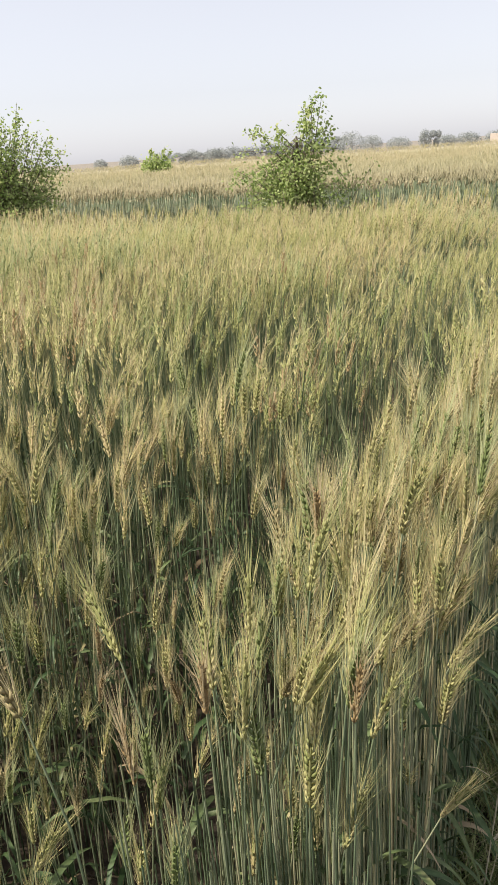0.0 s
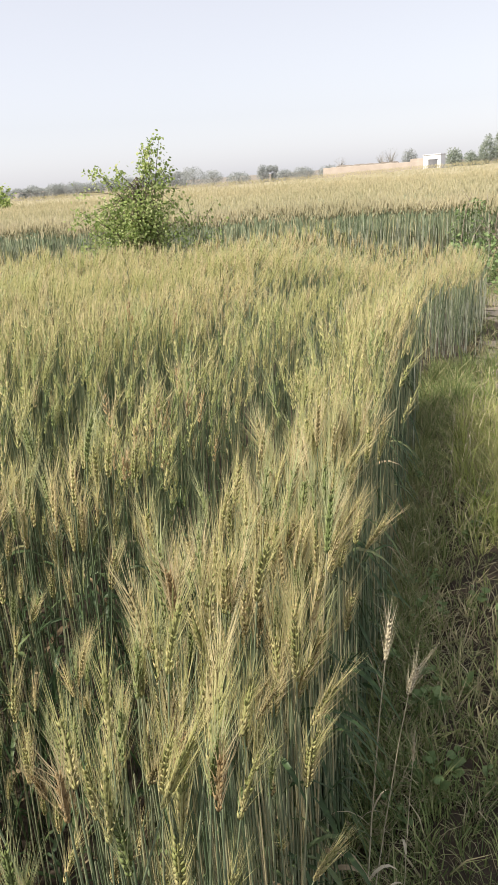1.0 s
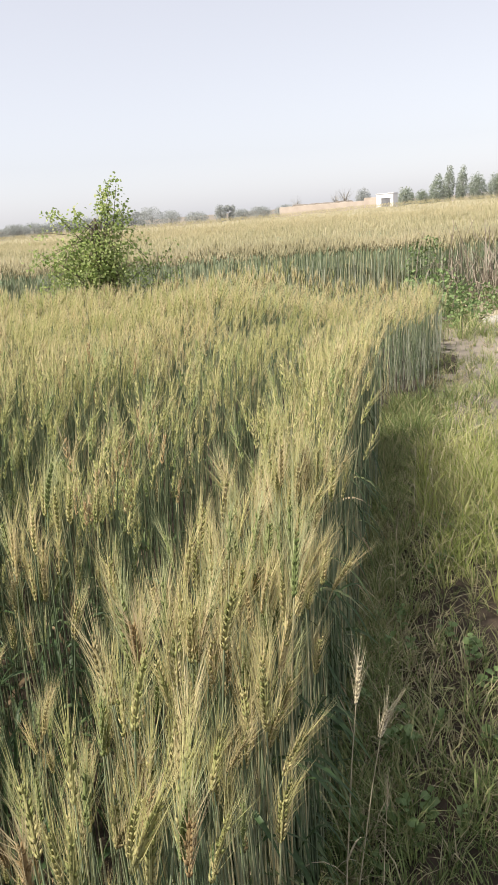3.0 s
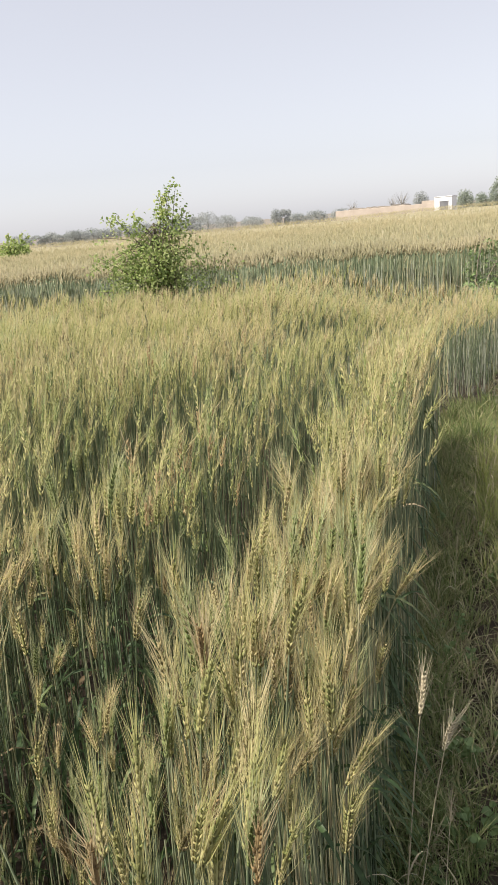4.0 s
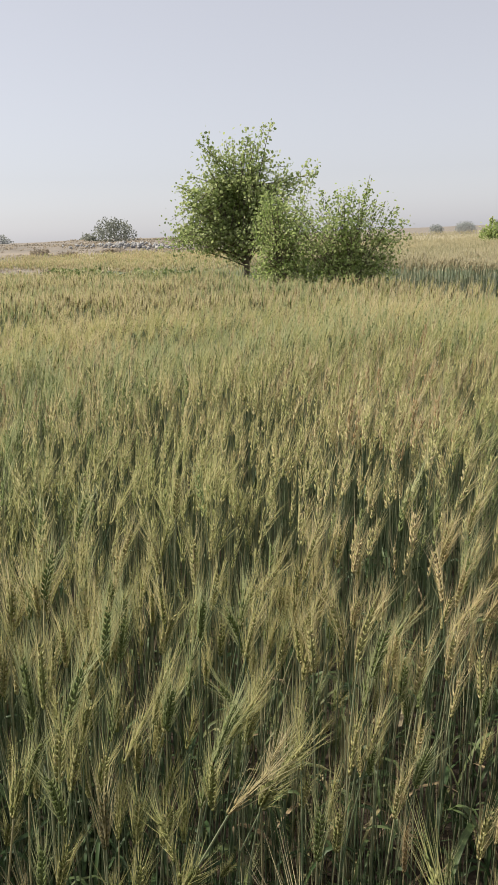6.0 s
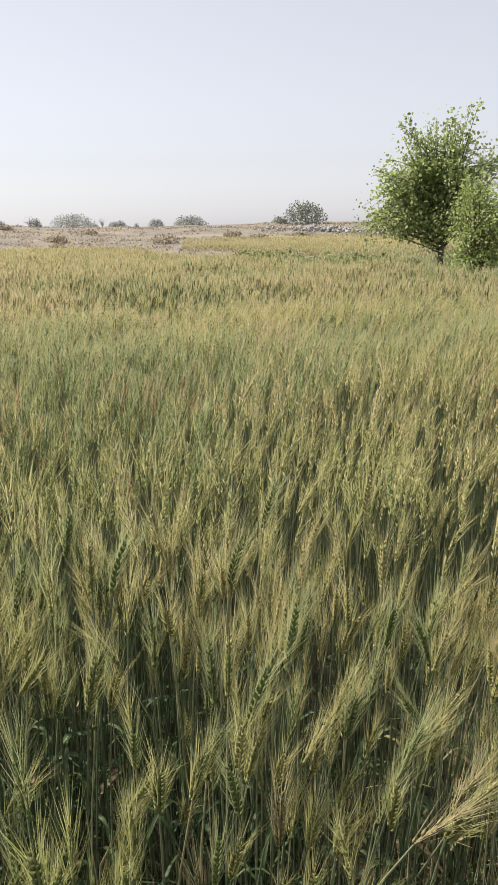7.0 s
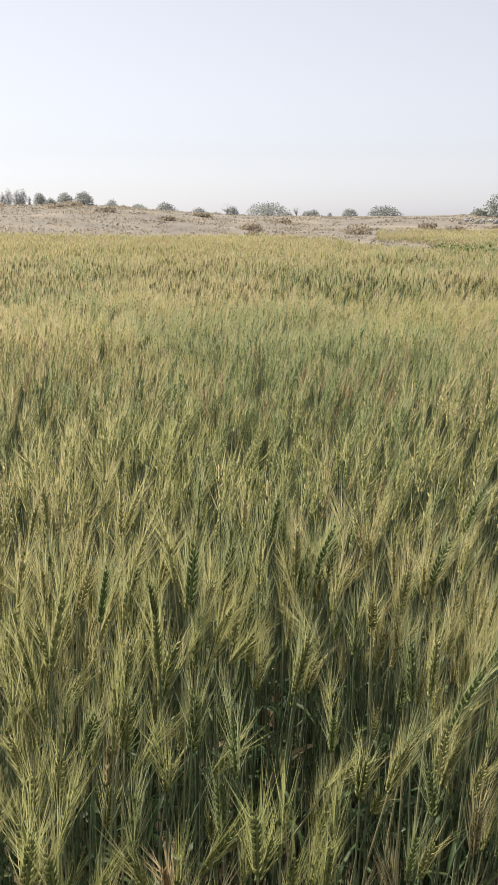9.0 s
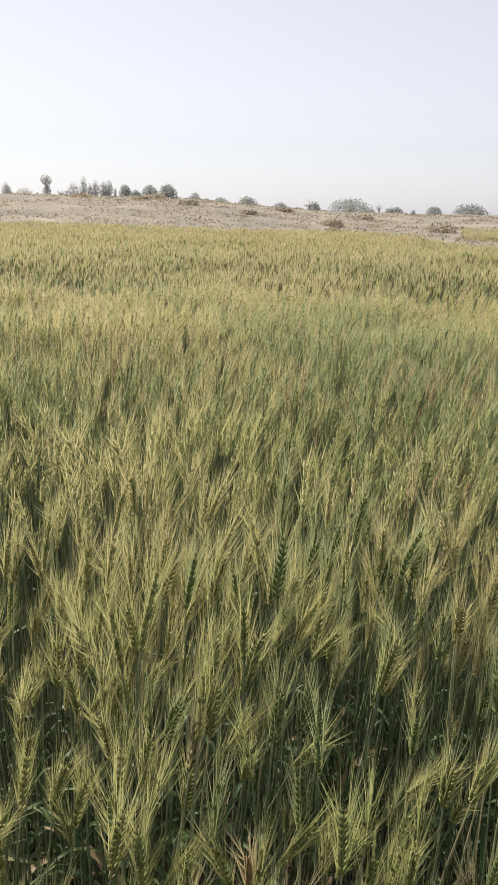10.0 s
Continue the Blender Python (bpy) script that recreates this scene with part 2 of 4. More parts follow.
def gather(bits):
    """Join (v, f, material number) bits into one shape."""
    v, f, m, n = [], [], [], 0
    for bv, bf, bm in bits:
        v.append(np.asarray(bv, float))
        f.append(np.asarray(bf, int) + n)
        m.append(np.full(len(bf), bm))
        n += len(bv)
    return np.concatenate(v), np.concatenate(f), np.concatenate(m)


def turn_z(a):
    c, s, o, i = np.cos(a), np.sin(a), np.zeros_like(a), np.ones_like(a)
    return np.stack([np.stack([c, -s, o], -1), np.stack([s, c, o], -1), np.stack([o, o, i], -1)], -2)


def lean_x(a):
    """Lean towards local +x by a."""
    c, s, o, i = np.cos(a), np.sin(a), np.zeros_like(a), np.ones_like(a)
    return np.stack([np.stack([c, o, s], -1), np.stack([o, i, o], -1), np.stack([-s, o, c], -1)], -2)


# value noise for heights, densities and hues
GRID = np.random.RandomState(5).rand(64, 64)


def wave(x, y, size, seed=0):
    """Smooth noise 0..1 with lumps of about the given size."""
    u, v = np.asarray(x) / size + seed * 7.3 + 640, np.asarray(y) / size + seed * 3.1 + 640
    i, j = np.floor(u).astype(int), np.floor(v).astype(int)
    a, b = u - i, v - j
    a, b = a * a * (3 - 2 * a), b * b * (3 - 2 * b)
    g = lambda p, q: GRID[p % 64, q % 64]
    return (g(i, j) * (1 - a) + g(i + 1, j) * a) * (1 - b) + (g(i, j + 1) * (1 - a) + g(i + 1, j + 1) * a) * b


def smooth(x, lo, hi):
    t = np.clip((np.asarray(x, float) - lo) / (hi - lo), 0, 1)
    return t * t * (3 - 2 * t)


# ---------------------------------------------------------------- plan of the place
def field_right(y):
    """x of the near field's edge along the grassy path."""
    return 0.20 + 0.46 * (y - 0.96) + 0.5 * smooth(y, 4.4, 5.6)


def bund_near(x):
    """y where the near field ends at the bund."""
    return 7.95 - 0.46 * x + 0.6 * smooth(x, 0.0, 2.6)


def bund_far(x):
    """y where the second field begins."""
    return 11.2 - 0.45 * x


def ground_z(x, y):
    """Height of the ground: flat, with a dry rise and a bank to the west."""
    x, y = np.asarray(x, float), np.asarray(y, float)
    r = np.hypot(x, y)
    az = np.degrees(np.arctan2(-x, y))
    rise = 1.3 * smooth(az, 16, 34) * smooth(r, 28, 72) * (1 - smooth(az, 120, 150))
    bank = 1.25 * smooth(az, 50, 68) * smooth(r, 38, 64) * (1 - smooth(az, 110, 140))
    east = 0.2 * smooth(-az, 13, 24) * smooth(r, 35, 84) * (1 - smooth(-az, 70, 100))
    lumps = ((wave(x, y, 5.0, 2) - 0.5) * 0.35 + (wave(x, y, 1.6, 5) - 0.5) * 0.22) * smooth(r, 30, 50) * smooth(az, 16, 34)
    small = (wave(x, y, 0.35, 4) - 0.5) * 0.05 * (1 - smooth(r, 6, 12))
    return rise + bank + east + lumps + small


def make_ground():
    rings = np.concatenate([np.linspace(0.0, 3, 24), np.linspace(3.2, 12, 36), np.linspace(13, 40, 36), np.linspace(42, 130, 46), [160, 220, 350, 600, 1000, 1800]])
    n = 192
    ang = np.arange(n) * 2 * np.pi / n
    v = [(0, 0, 0)]
    rr, aa = np.meshgrid(rings[1:], ang, indexing="ij")
    x, y = rr * np.cos(aa), rr * np.sin(aa)
    v = np.concatenate([np.array([[0, 0, 0.0]]), np.stack([x, y, ground_z(x, y)], -1).reshape(-1, 3)])
    f = [(0, 1 + j, 1 + (j + 1) % n) for j in range(n)]
    for i in range(len(rings) - 2):
        a = 1 + i * n
        for j in range(n):
            q, w = a + j, a + (j + 1) % n
            f += [(q, q + n, w + n), (q, w + n, w)]
    p = Pile()
    c = v[np.array(f)].mean(1)
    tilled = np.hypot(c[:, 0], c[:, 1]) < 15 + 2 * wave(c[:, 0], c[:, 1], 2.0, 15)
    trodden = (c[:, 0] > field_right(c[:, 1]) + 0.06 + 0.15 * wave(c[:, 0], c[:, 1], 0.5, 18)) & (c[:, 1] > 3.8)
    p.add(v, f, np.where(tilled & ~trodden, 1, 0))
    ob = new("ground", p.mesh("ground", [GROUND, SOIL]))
    return tagged(ob, "dry brown earth with sparse dry grass", "ground", kind="structure")


GROUND = material("earth", [(0.0, (0.165, 0.148, 0.128)), (0.35, (0.20, 0.178, 0.15)), (0.6, (0.235, 0.205, 0.17)), (0.8, (0.27, 0.23, 0.185)), (1.0, (0.32, 0.275, 0.22))], 0.35, 5, 0.95, 0, 0.0, 0.8, patch=0.9)
make_ground()


# ---------------------------------------------------------------- wheat
rs = np.random.RandomState(11)
SPIKE_V = np.array([[0, 0, -1], [1, 0, -0.1], [-0.5, 0.87, -0.1], [-0.5, -0.87, -0.1], [0, 0, 1]], float)
SPIKE_F = np.array([[0, 2, 1], [0, 3, 2], [0, 1, 3], [4, 1, 2], [4, 2, 3], [4, 3, 1]])


def stalk_curve(r, tall, bend, nod):
    """Stem up to the ear's foot, and the ear's own curve, bending towards local +x."""
    s = np.linspace(0, 1, 7)
    ang = radians(1.5) + radians(bend) * smooth(s, 0.55, 1.0)
    step = tall / 6
    pts = [np.zeros(3)]
    for k in range(6):
        a = ang[k]
        pts.append(pts[-1] + step * np.array([math.sin(a), 0.012 * math.sin(k + r.rand()), math.cos(a)]))
    stem = np.array(pts)
    e = [stem[-1]]
    length = r.uniform(0.068, 0.092)
    for k in range(9):
        a = ang[-1] + radians(nod) * k / 9
        e.append(e[-1] + length / 9 * np.array([math.sin(a), 0, math.cos(a)]))
    return stem, np.array(e)


def awn(r, root, along, way, width, long, spread):
    """One bristle: a long thin triangle that runs up beside the ear."""
    d = along * math.cos(spread) + way * math.sin(spread)
    d /= np.linalg.norm(d)
    w = np.cross(d, r.normal(size=3))
    w *= width / np.linalg.norm(w)
    return [root - w, root + w, root + d * long + way * 0.004], [[0, 1, 2]], 1


def wheat_bits(r, level, bend=None):
    """A stalk with its ear, awns and leaves. Material numbers: 0 ear, 1 awn, 2 stem, 3 leaf, 4 straw.
    Levels: 0 beside the camera, 1 a few steps off, 2 and 4 further into the field, 3 far off."""
    bits = []
    tall = r.uniform(0.70, 0.79)
    stem, ear = stalk_curve(r, tall, r.choice([1, 2, 4, 6, 8, 11, 16, 26]) if bend is None else bend, r.uniform(-4, 18))
    p, t, a, b = frames_along(ear)
    roll = r.uniform(0, math.pi)
    a, b = a * math.cos(roll) + b * math.sin(roll), -a * math.sin(roll) + b * math.cos(roll)
    if level == 0:
        bits.append((*tube(stem[[0, 3, 5, 6]], np.linspace(0.0020, 0.0012, 4), 4), 2))
        bits.append((*tube(ear[[0, 2, 5, 7, 9]], [0.0014, 0.0026, 0.0028, 0.0024, 0.001], 3), 0))
        for i in range(20):
            k = min(int(i * 0.48), 9)
            side = 1 if i % 2 else -1
            fat = (0.72 + 0.40 * math.sin(math.pi * min(0.15 + k / 11, 1))) * r.uniform(0.88, 1.1)
            for way, off in ((a * side, 0.0042), (b * side, 0.0030))[:1 + (i % 3 == 0)]:
                u = t[k] * math.cos(0.42) + way[k] * math.sin(0.42)
                s1 = np.cross(u, b[k] if way is not b else a[k])
                s1 /= np.linalg.norm(s1)
                s2 = np.cross(u, s1)
                c = p[k] + way[k] * off * fat + t[k] * (0.003 + (0.004 if side > 0 else 0))
                bits.append((c + fat * (SPIKE_V[:, 0:1] * s1 * 0.0027 + SPIKE_V[:, 1:2] * s2 * 0.0021 + SPIKE_V[:, 2:3] * u * 0.0072), SPIKE_F, 0))
                for _ in range(2):
                    sw = way[k] * math.cos(r.uniform(-0.9, 0.9)) + np.cross(t[k], way[k]) * r.uniform(-0.9, 0.9)
                    bits.append(awn(r, c + u * 0.004, t[min(k + 2, 9)], sw, 0.00042, r.uniform(0.048, 0.085), radians(r.uniform(3, 17))))
    elif level == 1:
        for q in (0.0, 1.57):
            w = np.array([math.cos(roll + q), math.sin(roll + q), 0]) * 0.0017
            bits.append(([stem[0] - w, stem[0] + w, stem[4] + w, stem[4] - w, stem[6] + w * 0.7, stem[6] - w * 0.7], [[0, 1, 2], [0, 2, 3], [3, 2, 4], [3, 4, 5]], 2))
        for i in range(14):
            k = min(int(i * 0.67), 9)
            way = (a[k] if i % 4 else b[k]) * (1 if i % 2 else -1)
            u = t[k] * math.cos(0.45) + way * math.sin(0.45)
            s1 = np.cross(u, way)
            s1 *= 0.0034 / (np.linalg.norm(s1) + 1e-9)
            s2 = np.cross(u, s1) * 0.7
            c = p[k] + way * 0.0036 + t[k] * (0.003 if i % 2 else 0.0)
            bits.append((np.array([c - u * 0.006 + s1, c - u * 0.006 - s1, c - s2 * 1.2, c + s2 * 1.2, c + u * 0.010]), np.array([[0, 3, 4], [3, 1, 4], [1, 2, 4], [2, 0, 4]]), 0))
        for i in range(15):
            k = r.randint(0, 10)
            way = a[k] * r.normal() + b[k] * r.normal() * 0.8
            way /= np.linalg.norm(way) + 1e-6
            bits.append(awn(r, p[k] + way * 0.005, t[min(k + 2, 9)], way, 0.00080, r.uniform(0.045, 0.08), radians(r.uniform(3, 16))))
    elif level == 3:
        side = [np.cross(t[4], np.array([math.cos(k), math.sin(k), 0.1])) for k in (roll, roll + 2.1, roll + 4.2)]
        e, g = side[0] * 0.0064, side[1] * 0.0064
        bits.append((np.array([p[0] - (0, 0, 0.05), p[5] - e, p[5] + e, p[9] + t[9] * 0.015, p[5] - g, p[5] + g]), np.array([[0, 2, 1], [1, 2, 3], [0, 5, 4], [4, 5, 3]]), 0))
        for k in range(6):
            u = side[k % 3] * (1 if k < 3 else -1)
            w3 = side[(k + 1) % 3] * 0.0040
            q = p[2 + k] + u * 0.006
            bits.append((np.array([q - w3, q + w3, q + t[9] * r.uniform(0.06, 0.10) + u * r.uniform(0.005, 0.03)]), np.array([[0, 1, 2]]), 1))
    else:
        w = 0.0021
        side = np.array([math.cos(roll), math.sin(roll), 0]) * w
        bits.append(([stem[1] - side, stem[1] + side, stem[-1] + side, stem[-1] - side], [[0, 1, 2], [0, 2, 3]], 2))
        thick = 0.0055 if level == 2 else 0.0075
        for k in ((1, 4, 7) if level == 2 else (3,)):
            h = 1.5 if level == 2 else 5
            ring = [p[k] + (a[4] * math.cos(q) + b[4] * math.sin(q)) * thick for q in (k, k + 2.1, k + 4.2)]
            bits.append((np.array([p[k] - t[k] * 0.008 * h, *ring, p[k] + t[k] * 0.012 * h]), np.array([[0, 2, 1], [0, 3, 2], [0, 1, 3], [4, 1, 2], [4, 2, 3], [4, 3, 1]])[0 if level == 4 or k == 1 else 3:], 0))
        n, wide = (13, 0.0014) if level == 2 else (7, 0.0023)
        for i in range(n):
            k = min(int(i * 10 / n), 9)
            way = a[k] * math.cos(i * 2.4 + roll) + b[k] * math.sin(i * 2.4 + roll)
            w3 = np.cross(t[k], way) * wide
            root = p[k] + way * 0.004
            bits.append((np.array([root - w3, root + w3, root + t[k] * r.uniform(0.055, 0.09) + way * r.uniform(0.004, 0.026)]), np.array([[0, 1, 2]]), 1))
    # leaves
    count = {0: 2 + r.randint(2), 1: int(r.rand() < 0.6), 2: int(r.rand() < 0.1), 3: 0, 4: 0}[level]
    for i in range(count):
        k = [3, 1, 2][i] if level < 2 else 4
        base = stem[k] + (stem[min(k + 1, 6)] - stem[k]) * r.uniform(0, 0.8)
        az = r.uniform(0, 2 * math.pi)
        out = np.array([math.cos(az), math.sin(az), 0])
        long = r.uniform(0.12, 0.22)
        seg = {0: 6, 1: 4, 2: 3}[level]
        s = np.linspace(0, 1, seg)
        droop = r.uniform(0.5, 1.9)
        pts = base + out * (long * s * 0.6)[:, None] + np.array([0, 0, 1]) * (long * (0.85 * s - droop * s * s))[:, None]
        width = r.uniform(0.0026, 0.0052) * np.array([0.7, 1.0, 1.0, 0.85, 0.55, 0.06])[np.linspace(0, 5, seg).astype(int)]
        sd = np.array([-out[1], out[0], 0]) + np.array([0, 0, r.uniform(-0.7, 0.7)])
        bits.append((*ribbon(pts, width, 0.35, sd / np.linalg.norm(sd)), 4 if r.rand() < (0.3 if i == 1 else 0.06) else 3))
    return bits


def wheat_shape(r, level):
    return gather(wheat_bits(r, level))


SHAPES = {lv: [wheat_shape(rs, lv) for _ in range(n)] for lv, n in ((0, 20), (1, 18), (2, 14), (3, 8), (4, 12))}
WHEAT_MATS = [EAR, AWN, STEM, LEAF, STRAW, EAR_TAN, AWN_TAN, BLEACHED, EAR_RUST, AWN_RUST, EAR_GREEN, AWN_GREEN]


def in_near_field(x, y):
    r = np.hypot(x + 0.1, y - 0.1)
    az = np.degrees(np.arctan2(-x, y))
    return (x < field_right(y) + 0.10 * (wave(x, y, 0.5, 8) - 0.5)) & (y < bund_near(x) + 0.5 * (wave(x, y, 1.2, 9) - 0.5)) & (r > 0.47) & (y > np.where(x < -0.75, -2.6, 0.12 - 0.10 * x)) & (r < 28.5 + 7 * smooth(az, 58, 78) + 2 * wave(x, y, 3.0, 14))
# left of x = -0.75 the field is extended backwards, out of view, for shade


def in_far_field(x, y):
    r = np.hypot(x, y)
    az = np.degrees(np.arctan2(-x, y))
    return (y > bund_far(x) + 0.4 * (wave(x, y, 1.2, 10) - 0.5)) & ((az < 24) | (az < 44) & (r < 33 + 3 * wave(x, y, 4.0, 16))) & (r < 84)


def in_rut(x, y):
    """0..1: how far a spot lies in one of the two wheel ruts that run beside the edge."""
    d = field_right(y) - x + 0.05 * (wave(x, y, 0.45, 34) - 0.5)
    near = 1 - smooth(y, 4.2, 5.2)
    one = smooth(d, 0.23, 0.28) * (1 - smooth(d, 0.50 + 0.10 * smooth(y, 1.7, 1.1), 0.58 + 0.16 * smooth(y, 1.7, 1.1))) * near * (0.42 * smooth(y, 0.45, 0.6) + 0.58 * smooth(y, 1.3, 1.8))
    two = smooth(d, 0.86, 0.92) * (1 - smooth(d, 1.06, 1.14)) * near * smooth(y, 1.7, 2.3) * smooth(wave(x, y, 0.7, 35), 0.3, 0.5)
    return np.maximum(one, two)


def gap(x, y):
    """0..1: the thin spot by the path's corner."""
    return np.exp(-(((x + 0.30) / 0.26) ** 2 + ((y - 1.02) / 0.30) ** 2))


def crop_height(x, y):
    """How tall the wheat stands, 1 for full height: low towards the far corner, in the ruts and gaps, uneven everywhere."""
    d = field_right(y) - x
    h = 0.90 + 0.16 * wave(x, y, 0.55, 1) + 0.10 * (wave(x, y, 1.9, 3) - 0.5) + 0.09 * wave(x, y, 0.2, 40)
    h = h * (1 - 0.45 * in_rut(x, y)) * (1 - 0.12 * gap(x, y))
    corner = smooth(y, 3.1, 4.6) * (1 - smooth(d, 0.5, 2.2)) * (y < bund_near(x) + 1)
    return h * (1 - 0.22 * corner) * (1 - 0.06 * smooth(np.hypot(x, y), 3.0, 7.0) * (y < bund_near(x) + 1))


def crop_density(x, y):
    d = field_right(y) - x
    near = 1 - smooth(y, 4.6, 5.6)
    k = 0.34 + 0.9 * smooth(wave(x, y, 0.15, 6), 0.3, 0.62) * (0.35 + 0.65 * smooth(wave(x, y, 0.5, 7), 0.15, 0.55))
    k = np.maximum(k, (0.55 + 0.45 * smooth(wave(x, y, 0.2, 40), 0.3, 0.6)) * smooth(np.hypot(x, y), 1.3, 2.8))
    k = k * (1 - 0.99 * in_rut(x, y)) * (1 - 0.45 * gap(x, y))
    return np.maximum(k, 1.0 * (1 - smooth(d, 0.20, 0.28)) * near)


def scatter(inside, r0, r1, az0, az1, per_m2, r, height=crop_height, density=crop_density):
    area = (r1 * r1 - r0 * r0) / 2 * radians(az1 - az0)
    n = int(area * per_m2)
    rad = np.sqrt(r.uniform(r0 * r0, r1 * r1, n))
    az = np.radians(r.uniform(az0, az1, n))
    x, y = -rad * np.sin(az), rad * np.cos(az)
    ok = inside(x, y) & (r.rand(n) < density(x, y))
    return x[ok], y[ok]


def lean_turns(x, y, r, mean=1.6, spread=3.6):
    """Stalks lean with the breeze, towards the east, each by its own angle; the outer rows stand up."""
    n = len(x)
    head = np.radians(22 + 60 * (wave(x, y, 1.4, 12) - 0.5)) + r.normal(0, 0.95, n)
    a = np.radians(np.minimum(np.abs(mean * (0.5 + wave(x, y, 0.9, 13)) + r.normal(0, spread, n)), 11))
    a = a * (0.3 + 0.7 * smooth(field_right(y) - x, 0.02, 0.25)) * (1 - 0.6 * smooth(np.abs(field_right(y) - x - 0.40), 0.40, 0.15) * (y < 4.5))
    own = turn_z(r.normal(0, 0.6, n))
    return turn_z(head) @ lean_x(a) @ own


def recolour(shape, ear):
    """The same stalk with the ear and beard of another tint, whose material number is given."""
    v, f, m = shape
    return v, f, np.where(m < 2, m + ear, m)


def sow(pile, inside, level, r0, r1, az0, az1, per_m2, r, stout=1.0, spare=0, vary=(0.86, 1.08), tint=True):
    """Sow stalks in a ring sector; the first `spare` of them, nearest the path's corner, are handed back instead."""
    x, y = scatter(inside, r0, r1, az0, az1, per_m2, r)
    order = np.argsort(np.hypot(x + 0.1, y - 0.1))
    x, y = x[order], y[order]
    z = ground_z(x, y)
    tall = crop_height(x, y) * (vary[0] + (vary[1] - vary[0]) * r.rand(len(x)) ** 0.7) * stout
    turns = lean_turns(x, y, r)
    pick = r.randint(0, len(SHAPES[level]), len(x))
    # tints run in patches: tan by distance, ripeness plus painted haze; rusty spots, green spots
    dice = r.rand(len(x))
    hue = np.where(dice < 0.62 * smooth(np.hypot(x, y) + 5 * (wave(x, y, 2.2, 17) - 0.5), 1.2, 8.5), 5, 0)
    rust = smooth(wave(x, y, 0.42, 36), 0.66, 0.84) * smooth(wave(x, y, 2.5, 37), 0.25, 0.6)
    green = smooth(wave(x, y, 0.8, 38), 0.35, 0.75) * (0.25 + 0.45 * smooth(-x, 0.4, 3.0) * (1 - smooth(-x, 6.0, 11.0)))
    dice = r.rand(len(x))
    hue = np.where(dice < 0.4 * rust, 8, np.where(dice > 1 - green, 10, hue)) if tint else np.zeros(len(x), int)
    made = [(x[i], y[i], z[i], tall[i], turns[i], hue[i]) for i in range(min(spare, len(x)))]
    pick[:spare] = -1
    for k, shape in enumerate(SHAPES[level]):
        for ear in np.unique(hue):
            m = (pick == k) & (hue == ear)
            pile.spread(recolour(shape, int(ear)), np.stack([x[m], y[m], z[m]], 1), turns[m], tall[m])
    return made


def tillers(pile, x, y, r, tall, wide=0.0019, mat=2, sides=3, lean=0.05):
    """Bare shoots and old stems that fill the crop between the ears."""
    turns = turn_z(r.uniform(0, 6.28, len(x))) @ lean_x(np.abs(r.normal(0, lean, len(x))))
    line = np.array([(0, 0, 0), (0.004, 0.002, 0.5), (0.0, 0.0, 1.0)])
    if sides:
        v, f = tube(line, [wide * 1.1, wide, wide * 0.5], sides)
    else:
        v = np.array([(-wide, 0, 0), (wide, 0, 0), (wide * 0.6, 0, 1), (-wide * 0.6, 0, 1)])
        f = np.array([[0, 1, 2], [0, 2, 3]])
    size = tall * r.uniform(0.6, 0.98, len(x))
    stretch = turns.copy()
    stretch[:, :, 2] *= size[:, None]
    pile.spread((v, f, np.full(len(f), mat)), np.stack([x, y, ground_z(x, y)], 1), stretch, np.ones(len(x)))


def canopy(pile, inside, r0, r1, az0, az1, step, top, mat=0, sink=0.0):
    """An uneven sheet of small tilted faces for the dense mass of stalks and leaves below the ears; mat sets how dark
    the gaps look.
    """
    rad = [r0]
    while rad[-1] < r1:
        rad.append(rad[-1] * (1 + step))
    rad = np.array(rad)
    az = np.radians(np.linspace(az0, az1, int(radians(az1 - az0) / step) + 2))
    rr, aa = np.meshgrid(rad, az, indexing="ij")
    x, y = -rr * np.sin(aa), rr * np.cos(aa)
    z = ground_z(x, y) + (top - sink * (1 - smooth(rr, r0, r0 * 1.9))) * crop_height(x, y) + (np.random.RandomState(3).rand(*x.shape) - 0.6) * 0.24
    v = np.stack([x, y, z], -1).reshape(-1, 3)
    n = len(az)
    i, j = np.meshgrid(np.arange(len(rad) - 1), np.arange(n - 1), indexing="ij")
    q = (i * n + j).ravel()
    f = np.concatenate([np.stack([q, q + 1, q + n + 1], 1), np.stack([q, q + n + 1, q + n], 1)])
    c = v[f].mean(1)
    f = f[inside(c[:, 0], c[:, 1])]
    pile.add(v, f, mat)


def bleached(pile, r):
    """Thin, bleached stalks without ears along the edge towards the field's far corner."""
    n = 900
    y = r.uniform(3.3, 6.9, n)
    x = field_right(y) + 0.06 - np.abs(r.normal(0.0, 0.34, n))
    ok = (y < bund_near(x) - 0.1) & (r.rand(n) < smooth(y, 3.2, 4.6) * smooth(wave(x, y, 0.16, 41), 0.35, 0.6))
    x, y = x[ok], y[ok]
    tillers(pile, x, y, r, 0.40 + 0.36 * wave(x, y, 0.25, 39), 0.0024, 7, 3, 0.07)
    m = r.rand(len(x)) < 0.35
    x, y = x[m] + 0.03, y[m]
    turns = turn_z(r.uniform(0, 6.28, len(x))) @ lean_x(np.abs(r.normal(0, 0.07, len(x))))
    pick = r.randint(0, len(SHAPES[2]), len(x))
    for k, shape in enumerate(SHAPES[2]):
        q = pick == k
        pile.spread(recolour(shape, 5), np.stack([x[q], y[q], ground_z(x[q], y[q])], 1), turns[q], r.uniform(0.55, 0.86, q.sum()))


